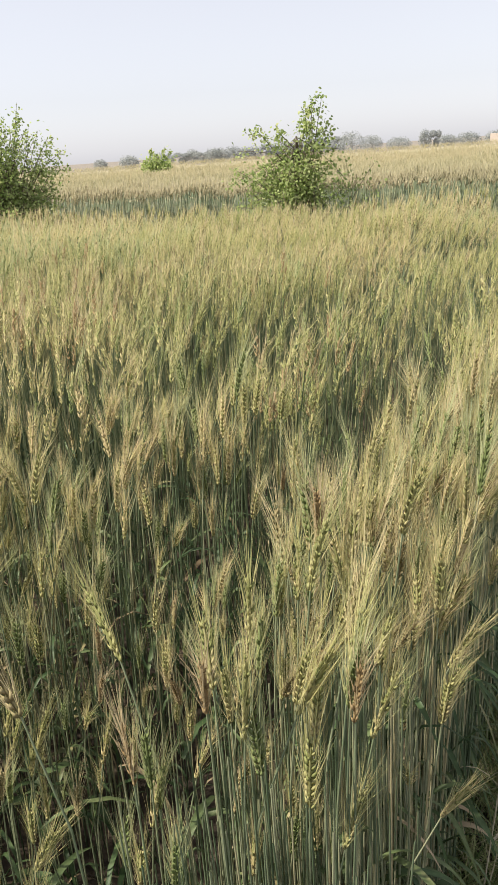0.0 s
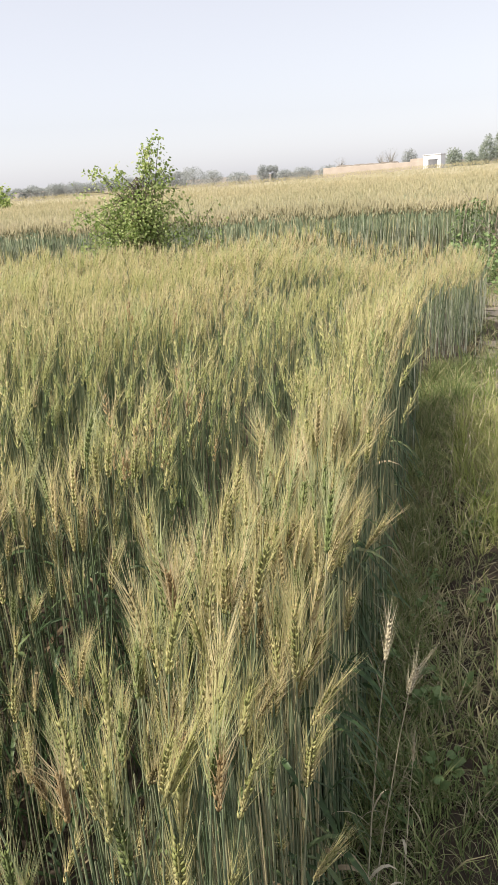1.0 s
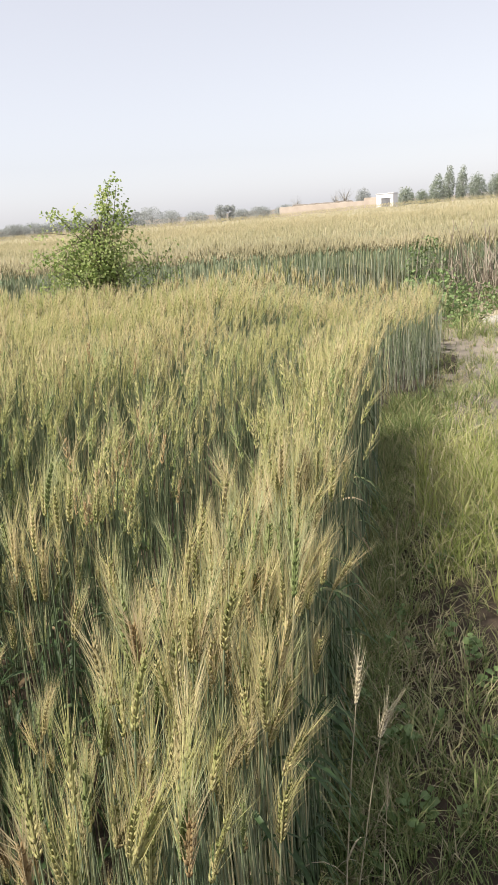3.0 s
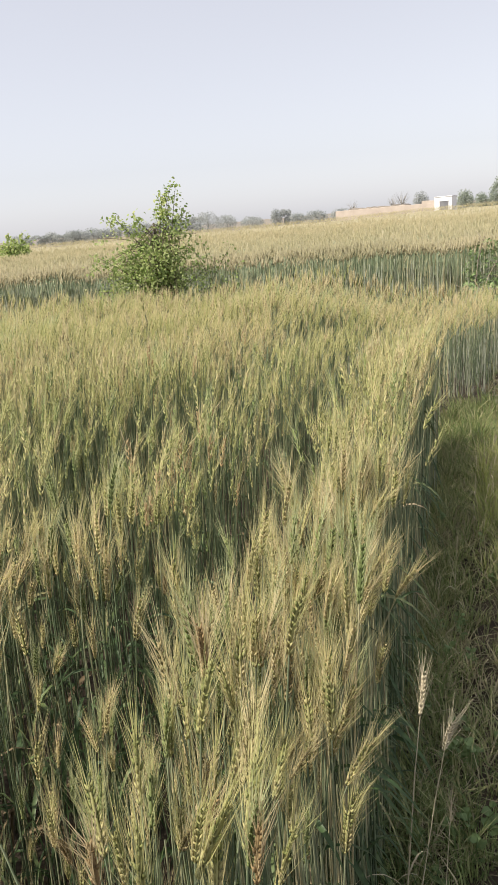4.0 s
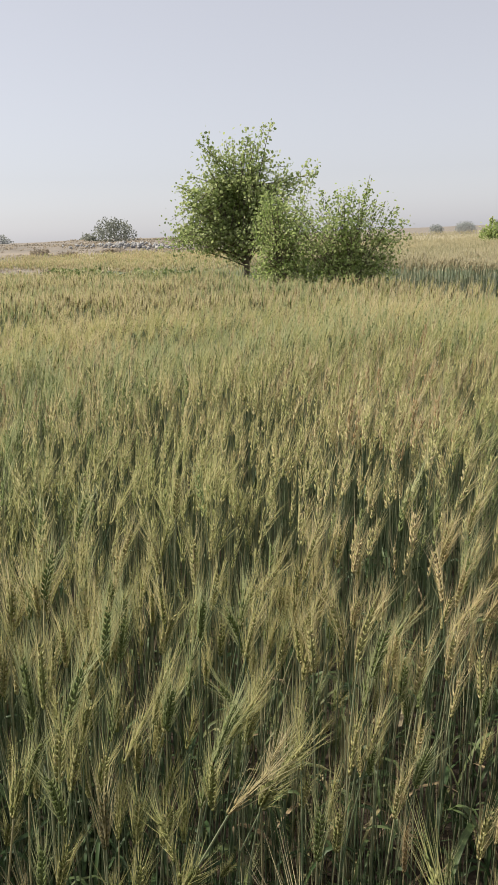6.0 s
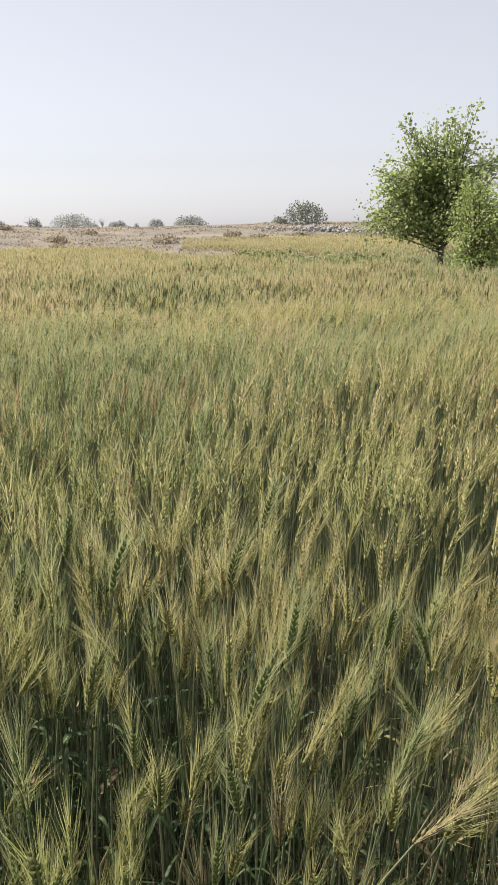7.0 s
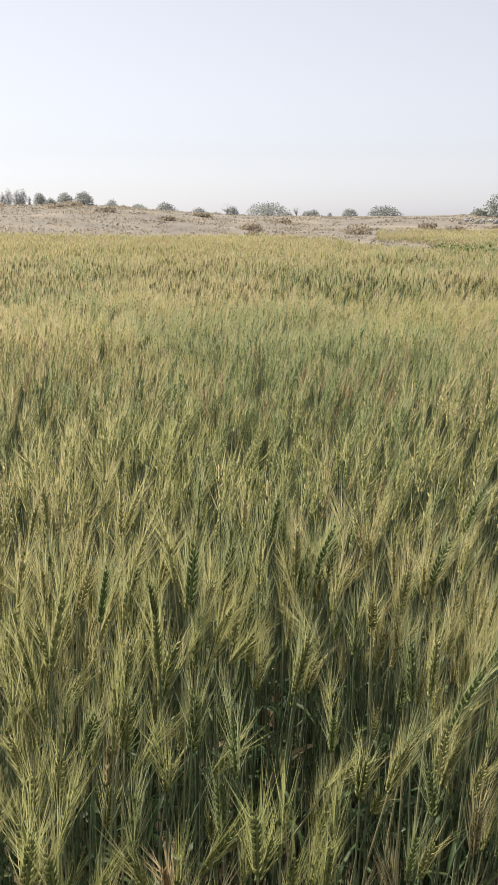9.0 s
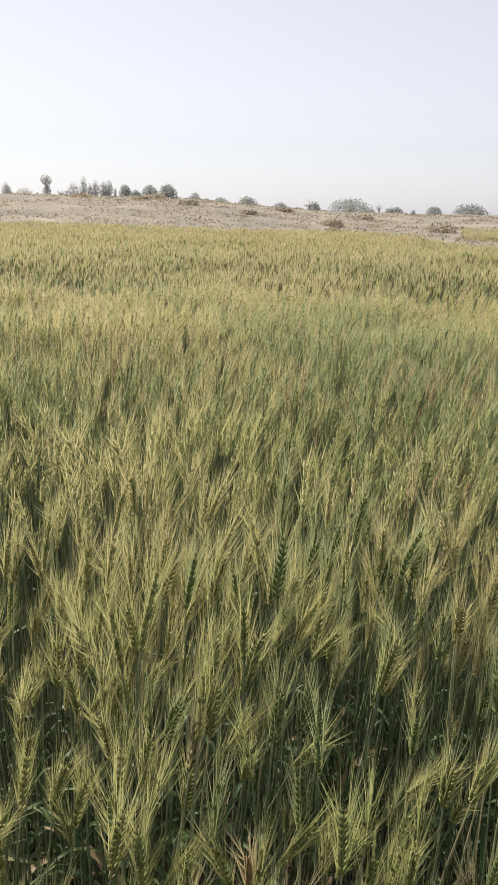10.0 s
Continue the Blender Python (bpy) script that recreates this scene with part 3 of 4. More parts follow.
def edge_rows(pile, r):
    """The close outer rows along the path: straight stems below, ears that hang over the edge, long drooping leaves."""
    n = 2300
    y = 0.45 + 3.6 * r.rand(n) ** 1.25
    x = field_right(y) + 0.03 - 0.24 * r.rand(n) ** 1.3 + r.normal(0, 0.012, n)
    tillers(pile, x, y, r, 0.80, 0.0021, 2, 4, 0.035)
    n = 300
    y = r.uniform(0.75, 4.2, n)
    x = field_right(y) - 0.20 * r.rand(n)
    turns = turn_z(r.normal(0.3, 1.3, n)) @ lean_x(np.abs(r.normal(0.0, 0.04, n)))
    tall = r.uniform(0.88, 1.08, n) * (1 - 0.2 * smooth(y, 3.1, 4.2))
    hue = r.choice([0, 0, 0, 5, 5, 10], n)
    far = np.hypot(x, y) > 1.9
    for lv in (0, 1):
        pick = r.randint(0, len(SHAPES[lv]), n)
        for k, shape in enumerate(SHAPES[lv]):
            for ear in (0, 5, 8, 10):
                m = (pick == k) & (hue == ear) & (far == (lv == 1))
                pile.spread(recolour(shape, ear), np.stack([x[m], y[m], ground_z(x[m], y[m])], 1), turns[m], tall[m])
    for k in range(170):
        yy = 0.7 + 3.2 * r.rand() ** 1.4
        base = np.array([float(field_right(yy)) - 0.05 * r.rand(), yy, r.uniform(0.15, 0.62)])
        az = r.normal(-0.3, 0.8)
        out = np.array([math.cos(az), math.sin(az), 0])
        long = r.uniform(0.14, 0.26)
        s = np.linspace(0, 1, 7)
        pts = base + out * (long * s * 0.75)[:, None] + np.array([0, 0, 1]) * (long * (0.7 * s - r.uniform(0.8, 1.7) * s * s))[:, None]
        wide = r.uniform(0.003, 0.0055) * np.array([0.6, 0.95, 1.0, 0.95, 0.8, 0.5, 0.05])
        sd = np.array([-out[1], out[0], r.uniform(-0.5, 0.5)])
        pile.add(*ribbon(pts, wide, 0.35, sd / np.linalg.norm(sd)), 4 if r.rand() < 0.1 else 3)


def undergrowth(pile, r):
    """The broad lower leaves that shade the soil between the stems."""
    x, y = scatter(in_near_field, 0.45, 2.6, -38, 90, 300, r)
    s = np.linspace(0, 1, 5)
    for i in range(len(x)):
        az = r.uniform(0, 6.28)
        out = np.array([math.cos(az), math.sin(az), 0])
        long = r.uniform(0.14, 0.27)
        base = np.array([x[i], y[i], float(ground_z(x[i], y[i])) + r.uniform(0.04, 0.40)])
        pts = base + out * (long * s * 0.75)[:, None] + np.array([0, 0, 1]) * (long * (0.8 * s - r.uniform(0.5, 1.5) * s * s))[:, None]
        sd = np.array([-out[1], out[0], r.uniform(-0.6, 0.6)])
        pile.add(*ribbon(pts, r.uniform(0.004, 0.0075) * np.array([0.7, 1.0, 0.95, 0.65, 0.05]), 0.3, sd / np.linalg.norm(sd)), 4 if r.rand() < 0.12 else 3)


def make_fields():
    r = np.random.RandomState(21)
    p = Pile()
    near = sow(p, in_near_field, 0, 0.4, 1.8, -40, 92, 720, r, spare=295, vary=(0.66, 1.08))
    sow(p, in_near_field, 1, 1.8, 4.4, -36, 88, 560, r, vary=(0.76, 1.08))
    # unseen wheat added on the sun's side to shade the nearest stalks
    sow(p, lambda x, y: in_near_field(x, y) & (x < -0.75), 2, 0.7, 3.4, 92, 130, 300, r)
    sow(p, in_near_field, 2, 4.4, 7, -34, 87, 500, r)
    sow(p, in_near_field, 4, 7, 14, -34, 86, 330, r)
    sow(p, in_near_field, 3, 14, 26, 5, 86, 140, r)
    sow(p, in_near_field, 3, 26, 38, 30, 86, 75, r)
    for r0, r1, n, w, sides in ((0.5, 2.2, 420, 0.0017, 3), (2.2, 4.4, 300, 0.0020, 0)):
        x, y = scatter(in_near_field, r0, r1, -38, 90, n, r)
        tillers(p, x, y, r, 0.74 * crop_height(x, y), w, 2, sides)
    # leaf-dark sheet that paints in the shade of gaps between the stalks
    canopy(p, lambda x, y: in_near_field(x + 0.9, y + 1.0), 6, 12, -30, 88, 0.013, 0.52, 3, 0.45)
    canopy(p, lambda x, y: in_near_field(x + 0.9, y + 1.0), 12, 38, 0, 88, 0.010, 0.48, 5)
    undergrowth(p, r)
    bleached(p, r)
    edge_rows(p, r)
    sow(p, in_far_field, 3, 16, 37, 24, 45, 90, r, 0.9)
    tagged(new("wheat_field", p.mesh("wheat_field", WHEAT_MATS)), "ripening bearded wheat, yellow-green ears on blue-green stalks", "wheat", kind="stuff")
    p = Pile()
    front = lambda x, y: in_far_field(x, y) & (y < bund_far(x) + 1.2)
    sow(p, in_far_field, 4, 7.5, 13, -36, 26, 250, r, 1.05, vary=(0.95, 1.06), tint=False)
    sow(p, in_far_field, 3, 13, 36, -36, 24, 62, r, 1.02, tint=False)
    sow(p, in_far_field, 3, 36, 84, -36, 26, 7, r, 1.02, tint=False)
    sow(p, lambda x, y: in_far_field(x, y) & (y < bund_far(x) + 2.4), 4, 13, 21, -8, 26, 150, r, 1.05, vary=(0.95, 1.06), tint=False)
    x, y = scatter(front, 7.5, 21, -36, 27, 380, r)
    pale = r.rand(len(x)) < 0.45
    tillers(p, x[~pale], y[~pale], r, 0.80, 0.0034, 2, 0, 0.03)
    tillers(p, x[pale], y[pale], r, 0.80, 0.0034, 5, 0, 0.03)
    # sheet added close behind the front rows to stop light coming through
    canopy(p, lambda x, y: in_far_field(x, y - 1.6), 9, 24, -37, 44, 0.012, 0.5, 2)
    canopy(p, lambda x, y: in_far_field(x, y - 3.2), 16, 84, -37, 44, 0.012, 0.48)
    tagged(new("wheat_field", p.mesh("wheat_field", [EAR_GOLD, AWN_GOLD, STEM, LEAF, STRAW, BLEACHED])), "golden bearded wheat beyond the grassy bund", "wheat", kind="stuff")
    return near


def dress_plant(root, bits, mats):
    """The parts of one stalk: stem, ear with its beard, and each leaf."""
    def joined(nm, num, parent, label=""):
        p = Pile()
        for v, f, m in bits:
            if m == num:
                p.add(v, f, 0)
        return part(nm, p.mesh(nm, [mats[num]]), parent, label)

    joined("stem", 2, root)
    ear = joined("ear", 0, root)
    joined("beard", 1, ear)
    for v, f, m in bits:
        if m >= 3:
            p = Pile()
            p.add(v, f, 0)
            part("leaf", p.mesh("leaf", [mats[m]]), root, "withered straw-coloured leaf" if m == 4 else "")


def make_near_plants(places):
    """The stalks by the path's corner, each a thing of its own."""
    r = np.random.RandomState(31)
    base = []
    for i, (x, y, z, tall, turn, hue) in enumerate(places):
        m = Matrix.Translation((x, y, z)) @ Matrix(turn.tolist()).to_4x4()
        size = Matrix.Diagonal((tall, tall, tall, 1))
        if i < 14:
            ob = thing("wheat_plant", "bearded wheat stalk with a ripening yellow-green ear", "wheat plant", "wheat at the field's edge")
            ear = (0, 0, 0, 5, 0, 10, 0, 0, 8, 0, 5, 10, 0, 0)[i]
            dress_plant(ob, wheat_bits(r, 0), WHEAT_MATS[ear:ear + 2] + WHEAT_MATS[2:])
            base.append(ob)
        else:
            ob = copy_thing(base[i % 14], m)
        ob.matrix_basis = m @ size


make_near_plants(make_fields())


# ---------------------------------------------------------------- bushes and trees
LEAF_V = np.array([[0, 0, 0], [0.32, 0.3, 0.07], [0.28, 0.68, 0.05], [0, 1.0, -0.12], [-0.28, 0.68, -0.02], [-0.32, 0.3, -0.03]], float)
LEAF_F = np.array([[0, 1, 5], [1, 2, 4], [1, 4, 5], [2, 3, 4]])
CARD_V = np.array([[0, 0, 0], [0.4, 0.5, 0.1], [0, 1.0, -0.1], [-0.4, 0.5, 0.1]], float)
CARD_F = np.array([[0, 1, 2], [0, 2, 3]])


def any_turns(r, n, flat=0.0):
    """Random turns; flat pulls the leaves' faces towards the sky."""
    z = r.normal(size=(n, 3))
    z[:, 2] += flat
    z /= np.linalg.norm(z, axis=1)[:, None]
    u = r.normal(size=(n, 3))
    u[:, 2] -= 0.5 * flat
    x = np.cross(u, z)
    x /= np.linalg.norm(x, axis=1)[:, None]
    return np.stack([x, np.cross(z, x), z], -1)


def in_blobs(r, blobs, n):
    """Points in a set of ellipsoids (cx, cy, cz, rx, ry, rz), denser near their skins."""
    b = np.array(blobs, float)
    vol = b[:, 3] * b[:, 4] * b[:, 5]
    pick = r.choice(len(b), n, p=vol / vol.sum())
    d = r.normal(size=(n, 3))
    d /= np.linalg.norm(d, axis=1)[:, None]
    d *= (r.uniform(0.35, 1.0, n) ** 0.55)[:, None]
    return b[pick, :3] + d * b[pick, 3:]


def woody(name, label, category, base, trunk_top, trunk_r, blobs, shoots, extra, per_shoot, leaf, mats, seed, group="", low=0.04, spread=0.085):
    """A shrub or tree: trunk, limbs that run to shoot tips inside the blobs, and leaves along the shoots."""
    r = np.random.RandomState(seed)
    base = np.array([base[0], base[1], float(ground_z(base[0], base[1])) - 0.02])
    root = thing(name, label, category, group, at=tuple(base))
    tips = np.concatenate([in_blobs(r, blobs, shoots), np.array(extra, float).reshape(-1, 3)]) - base
    top = np.array(trunk_top, float) - base
    wood, crown = Pile(), Pile()
    trunk = Pile()
    s = np.linspace(0, 1, 6)[:, None]
    path = top * s + np.array([0.06, -0.04, 0]) * np.sin(s * 4)
    trunk.add(*tube(path, np.linspace(trunk_r, trunk_r * 0.45, 6), 8), 0)
    where, turns, size = [], [], []
    for i, tip in enumerate(tips):
        own = i >= shoots
        k = r.uniform(0.1 if low < 0.1 else 0.4, 1.0)
        start = top * k + np.array([0.06, -0.04, 0]) * math.sin(k * 4)
        mid = start + (tip - start) * 0.5 + np.array([0, 0, 0.12 * np.linalg.norm(tip - start)]) + r.normal(0, 0.04, 3)
        q = np.linspace(0, 1, 6)[:, None]
        line = start * (1 - q) ** 2 + 2 * mid * q * (1 - q) + tip * q * q
        fat = trunk_r * (0.30 if i % 5 == 0 else 0.16)
        wood.add(*tube(line, np.linspace(fat, 0.0022, 6), 4), 0)
        n = int(per_shoot * (1.7 if own else 1.0)) + r.randint(-3, 4)
        u = 1 - r.uniform(0, 1, n) ** 1.3 * (0.55 if not own else 0.5)
        pos = start * ((1 - u) ** 2)[:, None] + 2 * mid * (u * (1 - u))[:, None] + tip * (u * u)[:, None]
        where.append(pos + r.normal(0, spread if not own else 0.035, (n, 3)))
        size.append(leaf * r.uniform(0.6, 1.25, n))
    where, size = np.concatenate(where), np.concatenate(size)
    keep = where[:, 2] > low
    where, size = where[keep], size[keep]
    crown.spread((LEAF_V, LEAF_F, np.zeros(len(LEAF_F), int)), where, any_turns(r, len(where), 0.8), size)
    part("trunk", trunk.mesh("trunk", [mats[1]]), root)
    part("branchwork", wood.mesh("branchwork", [mats[1]]), root)
    part("crown", crown.mesh("crown", [mats[0]]), root)
    return root


woody("bush", "leafy green shrub with upright shoots on the grassy bund", "bush", (0.30, 9.3), (0.40, 9.3, 1.5), 0.026,
      [(0.15, 9.3, 0.78, 0.64, 0.45, 0.30), (0.25, 9.3, 1.08, 0.50, 0.36, 0.28), (0.38, 9.3, 1.38, 0.32, 0.25, 0.25), (0.46, 9.3, 1.62, 0.17, 0.14, 0.20), (0.74, 9.3, 1.36, 0.17, 0.15, 0.20), (-0.22, 9.3, 1.3, 0.16, 0.14, 0.22), (0.80, 9.3, 0.85, 0.24, 0.2, 0.22)], 170,
      [(0.66, 9.3, 1.91), (0.60, 9.25, 1.91), (0.54, 9.25, 1.86), (0.50, 9.3, 1.81), (0.45, 9.3, 1.77), (-0.10, 9.2, 1.60), (-0.20, 9.3, 1.56), (0.74, 9.3, 1.60), (0.78, 9.25, 1.5), (-0.40, 9.3, 1.2), (0.12, 9.2, 1.58), (-0.46, 9.3, 1.0)],
      38, 0.041, (BUSHLEAF, BARK), 41, spread=0.06)
woody("shrub", "sparse low shrub with reddish twigs beside the bush", "shrub", (0.98, 9.4), (1.0, 9.4, 0.7), 0.016,
      [(0.98, 9.4, 0.62, 0.36, 0.3, 0.28)], 34, [(0.92, 9.4, 1.22), (1.25, 9.4, 1.15), (1.05, 9.4, 1.05), (0.82, 9.4, 1.1), (1.32, 9.4, 0.95)], 15, 0.042, (BUSHLEAF, BARK), 42)
woody("tree", "young broad-leaved tree with a rounded green crown", "tree", (-5.5, 11.3), (-5.42, 11.35, 2.35), 0.06,
      [(-5.98, 10.98, 1.78, 0.55, 0.55, 0.48), (-5.5, 11.3, 2.25, 0.58, 0.55, 0.55), (-5.22, 11.5, 2.72, 0.30, 0.28, 0.30), (-6.05, 10.95, 1.38, 0.72, 0.6, 0.22),
       (-5.15, 11.5, 1.75, 0.55, 0.5, 0.55), (-4.85, 11.7, 2.15, 0.32, 0.3, 0.30), (-5.85, 11.05, 2.5, 0.28, 0.26, 0.28), (-5.5, 11.3, 2.62, 0.4, 0.36, 0.3), (-6.4, 10.7, 1.35, 0.45, 0.4, 0.25), (-5.5, 11.25, 1.32, 0.8, 0.6, 0.24), (-5.95, 11.0, 2.15, 0.45, 0.4, 0.42)], 310,
      [(-5.05, 11.6, 3.1), (-5.15, 11.55, 3.02), (-5.9, 11.0, 2.95), (-5.98, 10.95, 2.82), (-4.55, 11.9, 2.5), (-4.45, 11.9, 2.3), (-6.3, 10.8, 2.2)],
      46, 0.053, (TREELEAF, BARK), 43, low=0.62, spread=0.07)
woody("bush", "dense bright green bush at the foot of the tree", "bush", (-4.5, 10.5), (-4.5, 10.5, 1.5), 0.035,
      [(-4.55, 10.45, 1.4, 0.50, 0.45, 0.62), (-4.4, 10.5, 0.7, 0.6, 0.5, 0.5), (-4.6, 10.45, 1.75, 0.32, 0.3, 0.30), (-4.15, 10.65, 1.55, 0.30, 0.3, 0.35)], 190,
      [(-4.2, 10.7, 2.15), (-4.1, 10.7, 2.3), (-4.0, 10.8, 2.38), (-4.7, 10.4, 2.1), (-4.5, 10.5, 2.15)], 42, 0.042, (BUSHLEAF, BARK), 44)
woody("bush", "wide dense green bush with thin shoots on top", "bush", (-3.5, 10.5), (-3.5, 10.5, 1.3), 0.035,
      [(-3.8, 10.35, 1.5, 0.55, 0.42, 0.55), (-3.3, 10.6, 1.38, 0.58, 0.42, 0.60), (-3.5, 10.5, 0.65, 0.82, 0.5, 0.55)], 260,
      [(-3.2, 10.62, 2.16), (-3.22, 10.6, 2.0), (-3.4, 10.5, 1.98), (-3.6, 10.4, 1.95), (-2.85, 10.8, 1.72), (-2.75, 10.85, 1.55), (-3.8, 10.3, 1.95), (-2.7, 10.9, 1.3)], 42, 0.042, (BUSHLEAF, BARK), 45)
woody("bush", "round lone bush standing in the second field", "bush", (-4.1, 29.8), (-4.1, 29.8, 1.2), 0.05,
      [(-4.1, 29.8, 1.1, 0.66, 0.6, 0.45), (-4.0, 29.8, 0.55, 0.6, 0.55, 0.5)], 90, [(-3.75, 29.8, 1.75), (-4.3, 29.8, 1.7), (-3.55, 29.8, 1.6)], 22, 0.11, (BUSHLEAF, BARK), 46)


def far_tree(x, y, wide, low, high, kind, mat, seed, label, name="distant_tree", category="tree"):
    """A tree far off: trunk and a crown of many leafy clumps, left airy so that sky between them passes for haze."""
    r = np.random.RandomState(seed)
    g = float(ground_z(x, y))
    low = min(low, g)
    root = thing(name, label, category, "distant trees", at=(x, y, low - 0.05))
    h = high - low
    w = wide / 2
    if kind == "dome":
        blobs = [(0, 0, h * 0.42, w * 0.98, w * 0.8, h * 0.42), (-w * 0.35, 0, h * 0.62, w * 0.5, w * 0.5, h * 0.34), (w * 0.25, 0, h * 0.58, w * 0.55, w * 0.5, h * 0.36), (0.02, 0, h * 0.72, w * 0.3, w * 0.3, h * 0.28)]
    elif kind == "poplar":
        blobs = [(0, 0, h * 0.5, w * 0.9, w * 0.9, h * 0.36), (w * 0.2, 0, h * 0.78, w * 0.55, w * 0.55, h * 0.22), (-w * 0.3, 0, h * 0.3, w * 0.7, w * 0.7, h * 0.26)]
    elif kind == "tall":
        blobs = [(-w * 0.4, 0, h * 0.78, w * 0.55, w * 0.5, h * 0.2), (w * 0.45, 0, h * 0.74, w * 0.5, w * 0.5, h * 0.2), (0.1, 0, h * 0.3, w * 0.5, w * 0.5, h * 0.28)]
    else:
        blobs = [(0, 0, h * 0.7, w * 0.95, w * 0.9, h * 0.28)]
    size = max(0.10, min(0.15, 0.06 * math.sqrt(wide * h)))
    n = int(min(2600, max(200, 190 * wide * h * 0.0324 / size ** 2))) if kind != "bare" else 150
    crown, wood = Pile(), Pile()
    pos = in_blobs(r, blobs, n)
    crown.spread((CARD_V, CARD_F, np.zeros(2, int)), pos, any_turns(r, n), size * r.uniform(0.6, 1.3, n) * (1 if kind != "bare" else 0.5))
    wood.add(*tube([(0, 0, 0), (0.05, 0, h * 0.3), (0, 0.03, h * 0.6)], [0.06 * h ** 0.6, 0.05 * h ** 0.6, 0.02], 6), 0)
    for k in range(10 if kind != "bare" else 26):
        tip = in_blobs(r, blobs, 1)[0]
        s = np.array([0.03, 0, h * r.uniform(0.15, 0.5)])
        wood.add(*tube([s, (s + tip) / 2 + (0, 0, 0.05 * h), tip], [0.022 * h ** 0.5, 0.015 * h ** 0.5, 0.006], 4), 0)
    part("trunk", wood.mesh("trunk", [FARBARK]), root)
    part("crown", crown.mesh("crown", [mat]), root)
    return root


# bark of distant trees, with the haze painted into its colour too
FARBARK = material("hazed_bark", [(0.0, (0.34, 0.33, 0.31)), (1.0, (0.46, 0.44, 0.42))], 1.0, 8, 0.95, 0, 0.3)

# trees on the bank to the west
rt = np.random.RandomState(19)
PALE = "tree on the dry bank, paled by painted haze"
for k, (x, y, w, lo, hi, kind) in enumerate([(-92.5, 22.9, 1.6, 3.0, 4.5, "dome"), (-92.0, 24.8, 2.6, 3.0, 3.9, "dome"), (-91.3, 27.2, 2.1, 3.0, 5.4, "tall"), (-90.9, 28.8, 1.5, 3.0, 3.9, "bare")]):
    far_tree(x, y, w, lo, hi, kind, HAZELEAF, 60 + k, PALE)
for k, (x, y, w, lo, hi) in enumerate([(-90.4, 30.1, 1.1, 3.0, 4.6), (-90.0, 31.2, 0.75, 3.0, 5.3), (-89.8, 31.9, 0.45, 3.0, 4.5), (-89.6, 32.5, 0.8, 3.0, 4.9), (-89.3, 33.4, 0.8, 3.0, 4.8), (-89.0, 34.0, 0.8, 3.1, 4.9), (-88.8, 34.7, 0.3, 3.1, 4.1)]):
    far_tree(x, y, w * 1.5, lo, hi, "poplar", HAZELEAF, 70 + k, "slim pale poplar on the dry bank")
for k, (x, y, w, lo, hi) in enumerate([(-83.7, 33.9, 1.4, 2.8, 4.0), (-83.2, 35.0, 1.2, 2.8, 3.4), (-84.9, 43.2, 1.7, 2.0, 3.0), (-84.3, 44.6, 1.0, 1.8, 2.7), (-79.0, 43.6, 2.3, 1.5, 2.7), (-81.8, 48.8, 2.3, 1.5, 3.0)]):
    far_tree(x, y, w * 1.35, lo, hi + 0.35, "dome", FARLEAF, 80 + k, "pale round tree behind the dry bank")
for k in range(16):
    a = radians(44 + 2.1 * k + rt.uniform(-0.7, 0.7))
    d = rt.uniform(96, 104)
    hi = float(ground_z(-d * math.sin(a), d * math.cos(a))) + rt.uniform(0.7, 1.5)
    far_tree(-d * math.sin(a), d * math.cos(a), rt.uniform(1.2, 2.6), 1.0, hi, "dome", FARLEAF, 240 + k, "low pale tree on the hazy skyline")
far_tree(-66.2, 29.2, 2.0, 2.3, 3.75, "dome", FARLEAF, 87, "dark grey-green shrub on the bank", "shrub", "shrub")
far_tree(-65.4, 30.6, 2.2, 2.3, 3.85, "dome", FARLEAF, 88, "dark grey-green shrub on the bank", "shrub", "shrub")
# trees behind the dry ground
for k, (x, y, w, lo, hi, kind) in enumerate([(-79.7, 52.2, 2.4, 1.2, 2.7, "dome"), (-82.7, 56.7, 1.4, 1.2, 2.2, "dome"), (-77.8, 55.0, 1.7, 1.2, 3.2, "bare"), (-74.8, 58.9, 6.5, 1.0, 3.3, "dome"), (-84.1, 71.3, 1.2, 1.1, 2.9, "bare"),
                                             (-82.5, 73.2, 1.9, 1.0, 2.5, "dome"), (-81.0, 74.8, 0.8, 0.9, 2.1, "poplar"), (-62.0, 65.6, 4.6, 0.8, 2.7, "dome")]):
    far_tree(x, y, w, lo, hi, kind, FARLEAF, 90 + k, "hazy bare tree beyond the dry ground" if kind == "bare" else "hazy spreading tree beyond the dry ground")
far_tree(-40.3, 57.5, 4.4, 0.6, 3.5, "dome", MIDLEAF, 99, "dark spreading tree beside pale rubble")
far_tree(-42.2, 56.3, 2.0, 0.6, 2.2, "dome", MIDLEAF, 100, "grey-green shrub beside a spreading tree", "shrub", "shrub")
# hazy line of trees to the north
rr = np.random.RandomState(7)
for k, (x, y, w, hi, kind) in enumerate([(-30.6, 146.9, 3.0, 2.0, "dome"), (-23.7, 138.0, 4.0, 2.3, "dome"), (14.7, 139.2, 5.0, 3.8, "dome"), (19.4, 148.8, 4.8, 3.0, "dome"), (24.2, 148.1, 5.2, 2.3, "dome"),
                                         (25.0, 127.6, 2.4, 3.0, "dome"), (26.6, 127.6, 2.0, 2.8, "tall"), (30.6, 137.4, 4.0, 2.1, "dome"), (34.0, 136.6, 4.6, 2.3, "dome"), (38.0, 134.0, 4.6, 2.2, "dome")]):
    far_tree(x, y, w, 0.0, hi, kind, NORTHLEAF, 110 + k, "tree on the far field line, paled by painted haze")
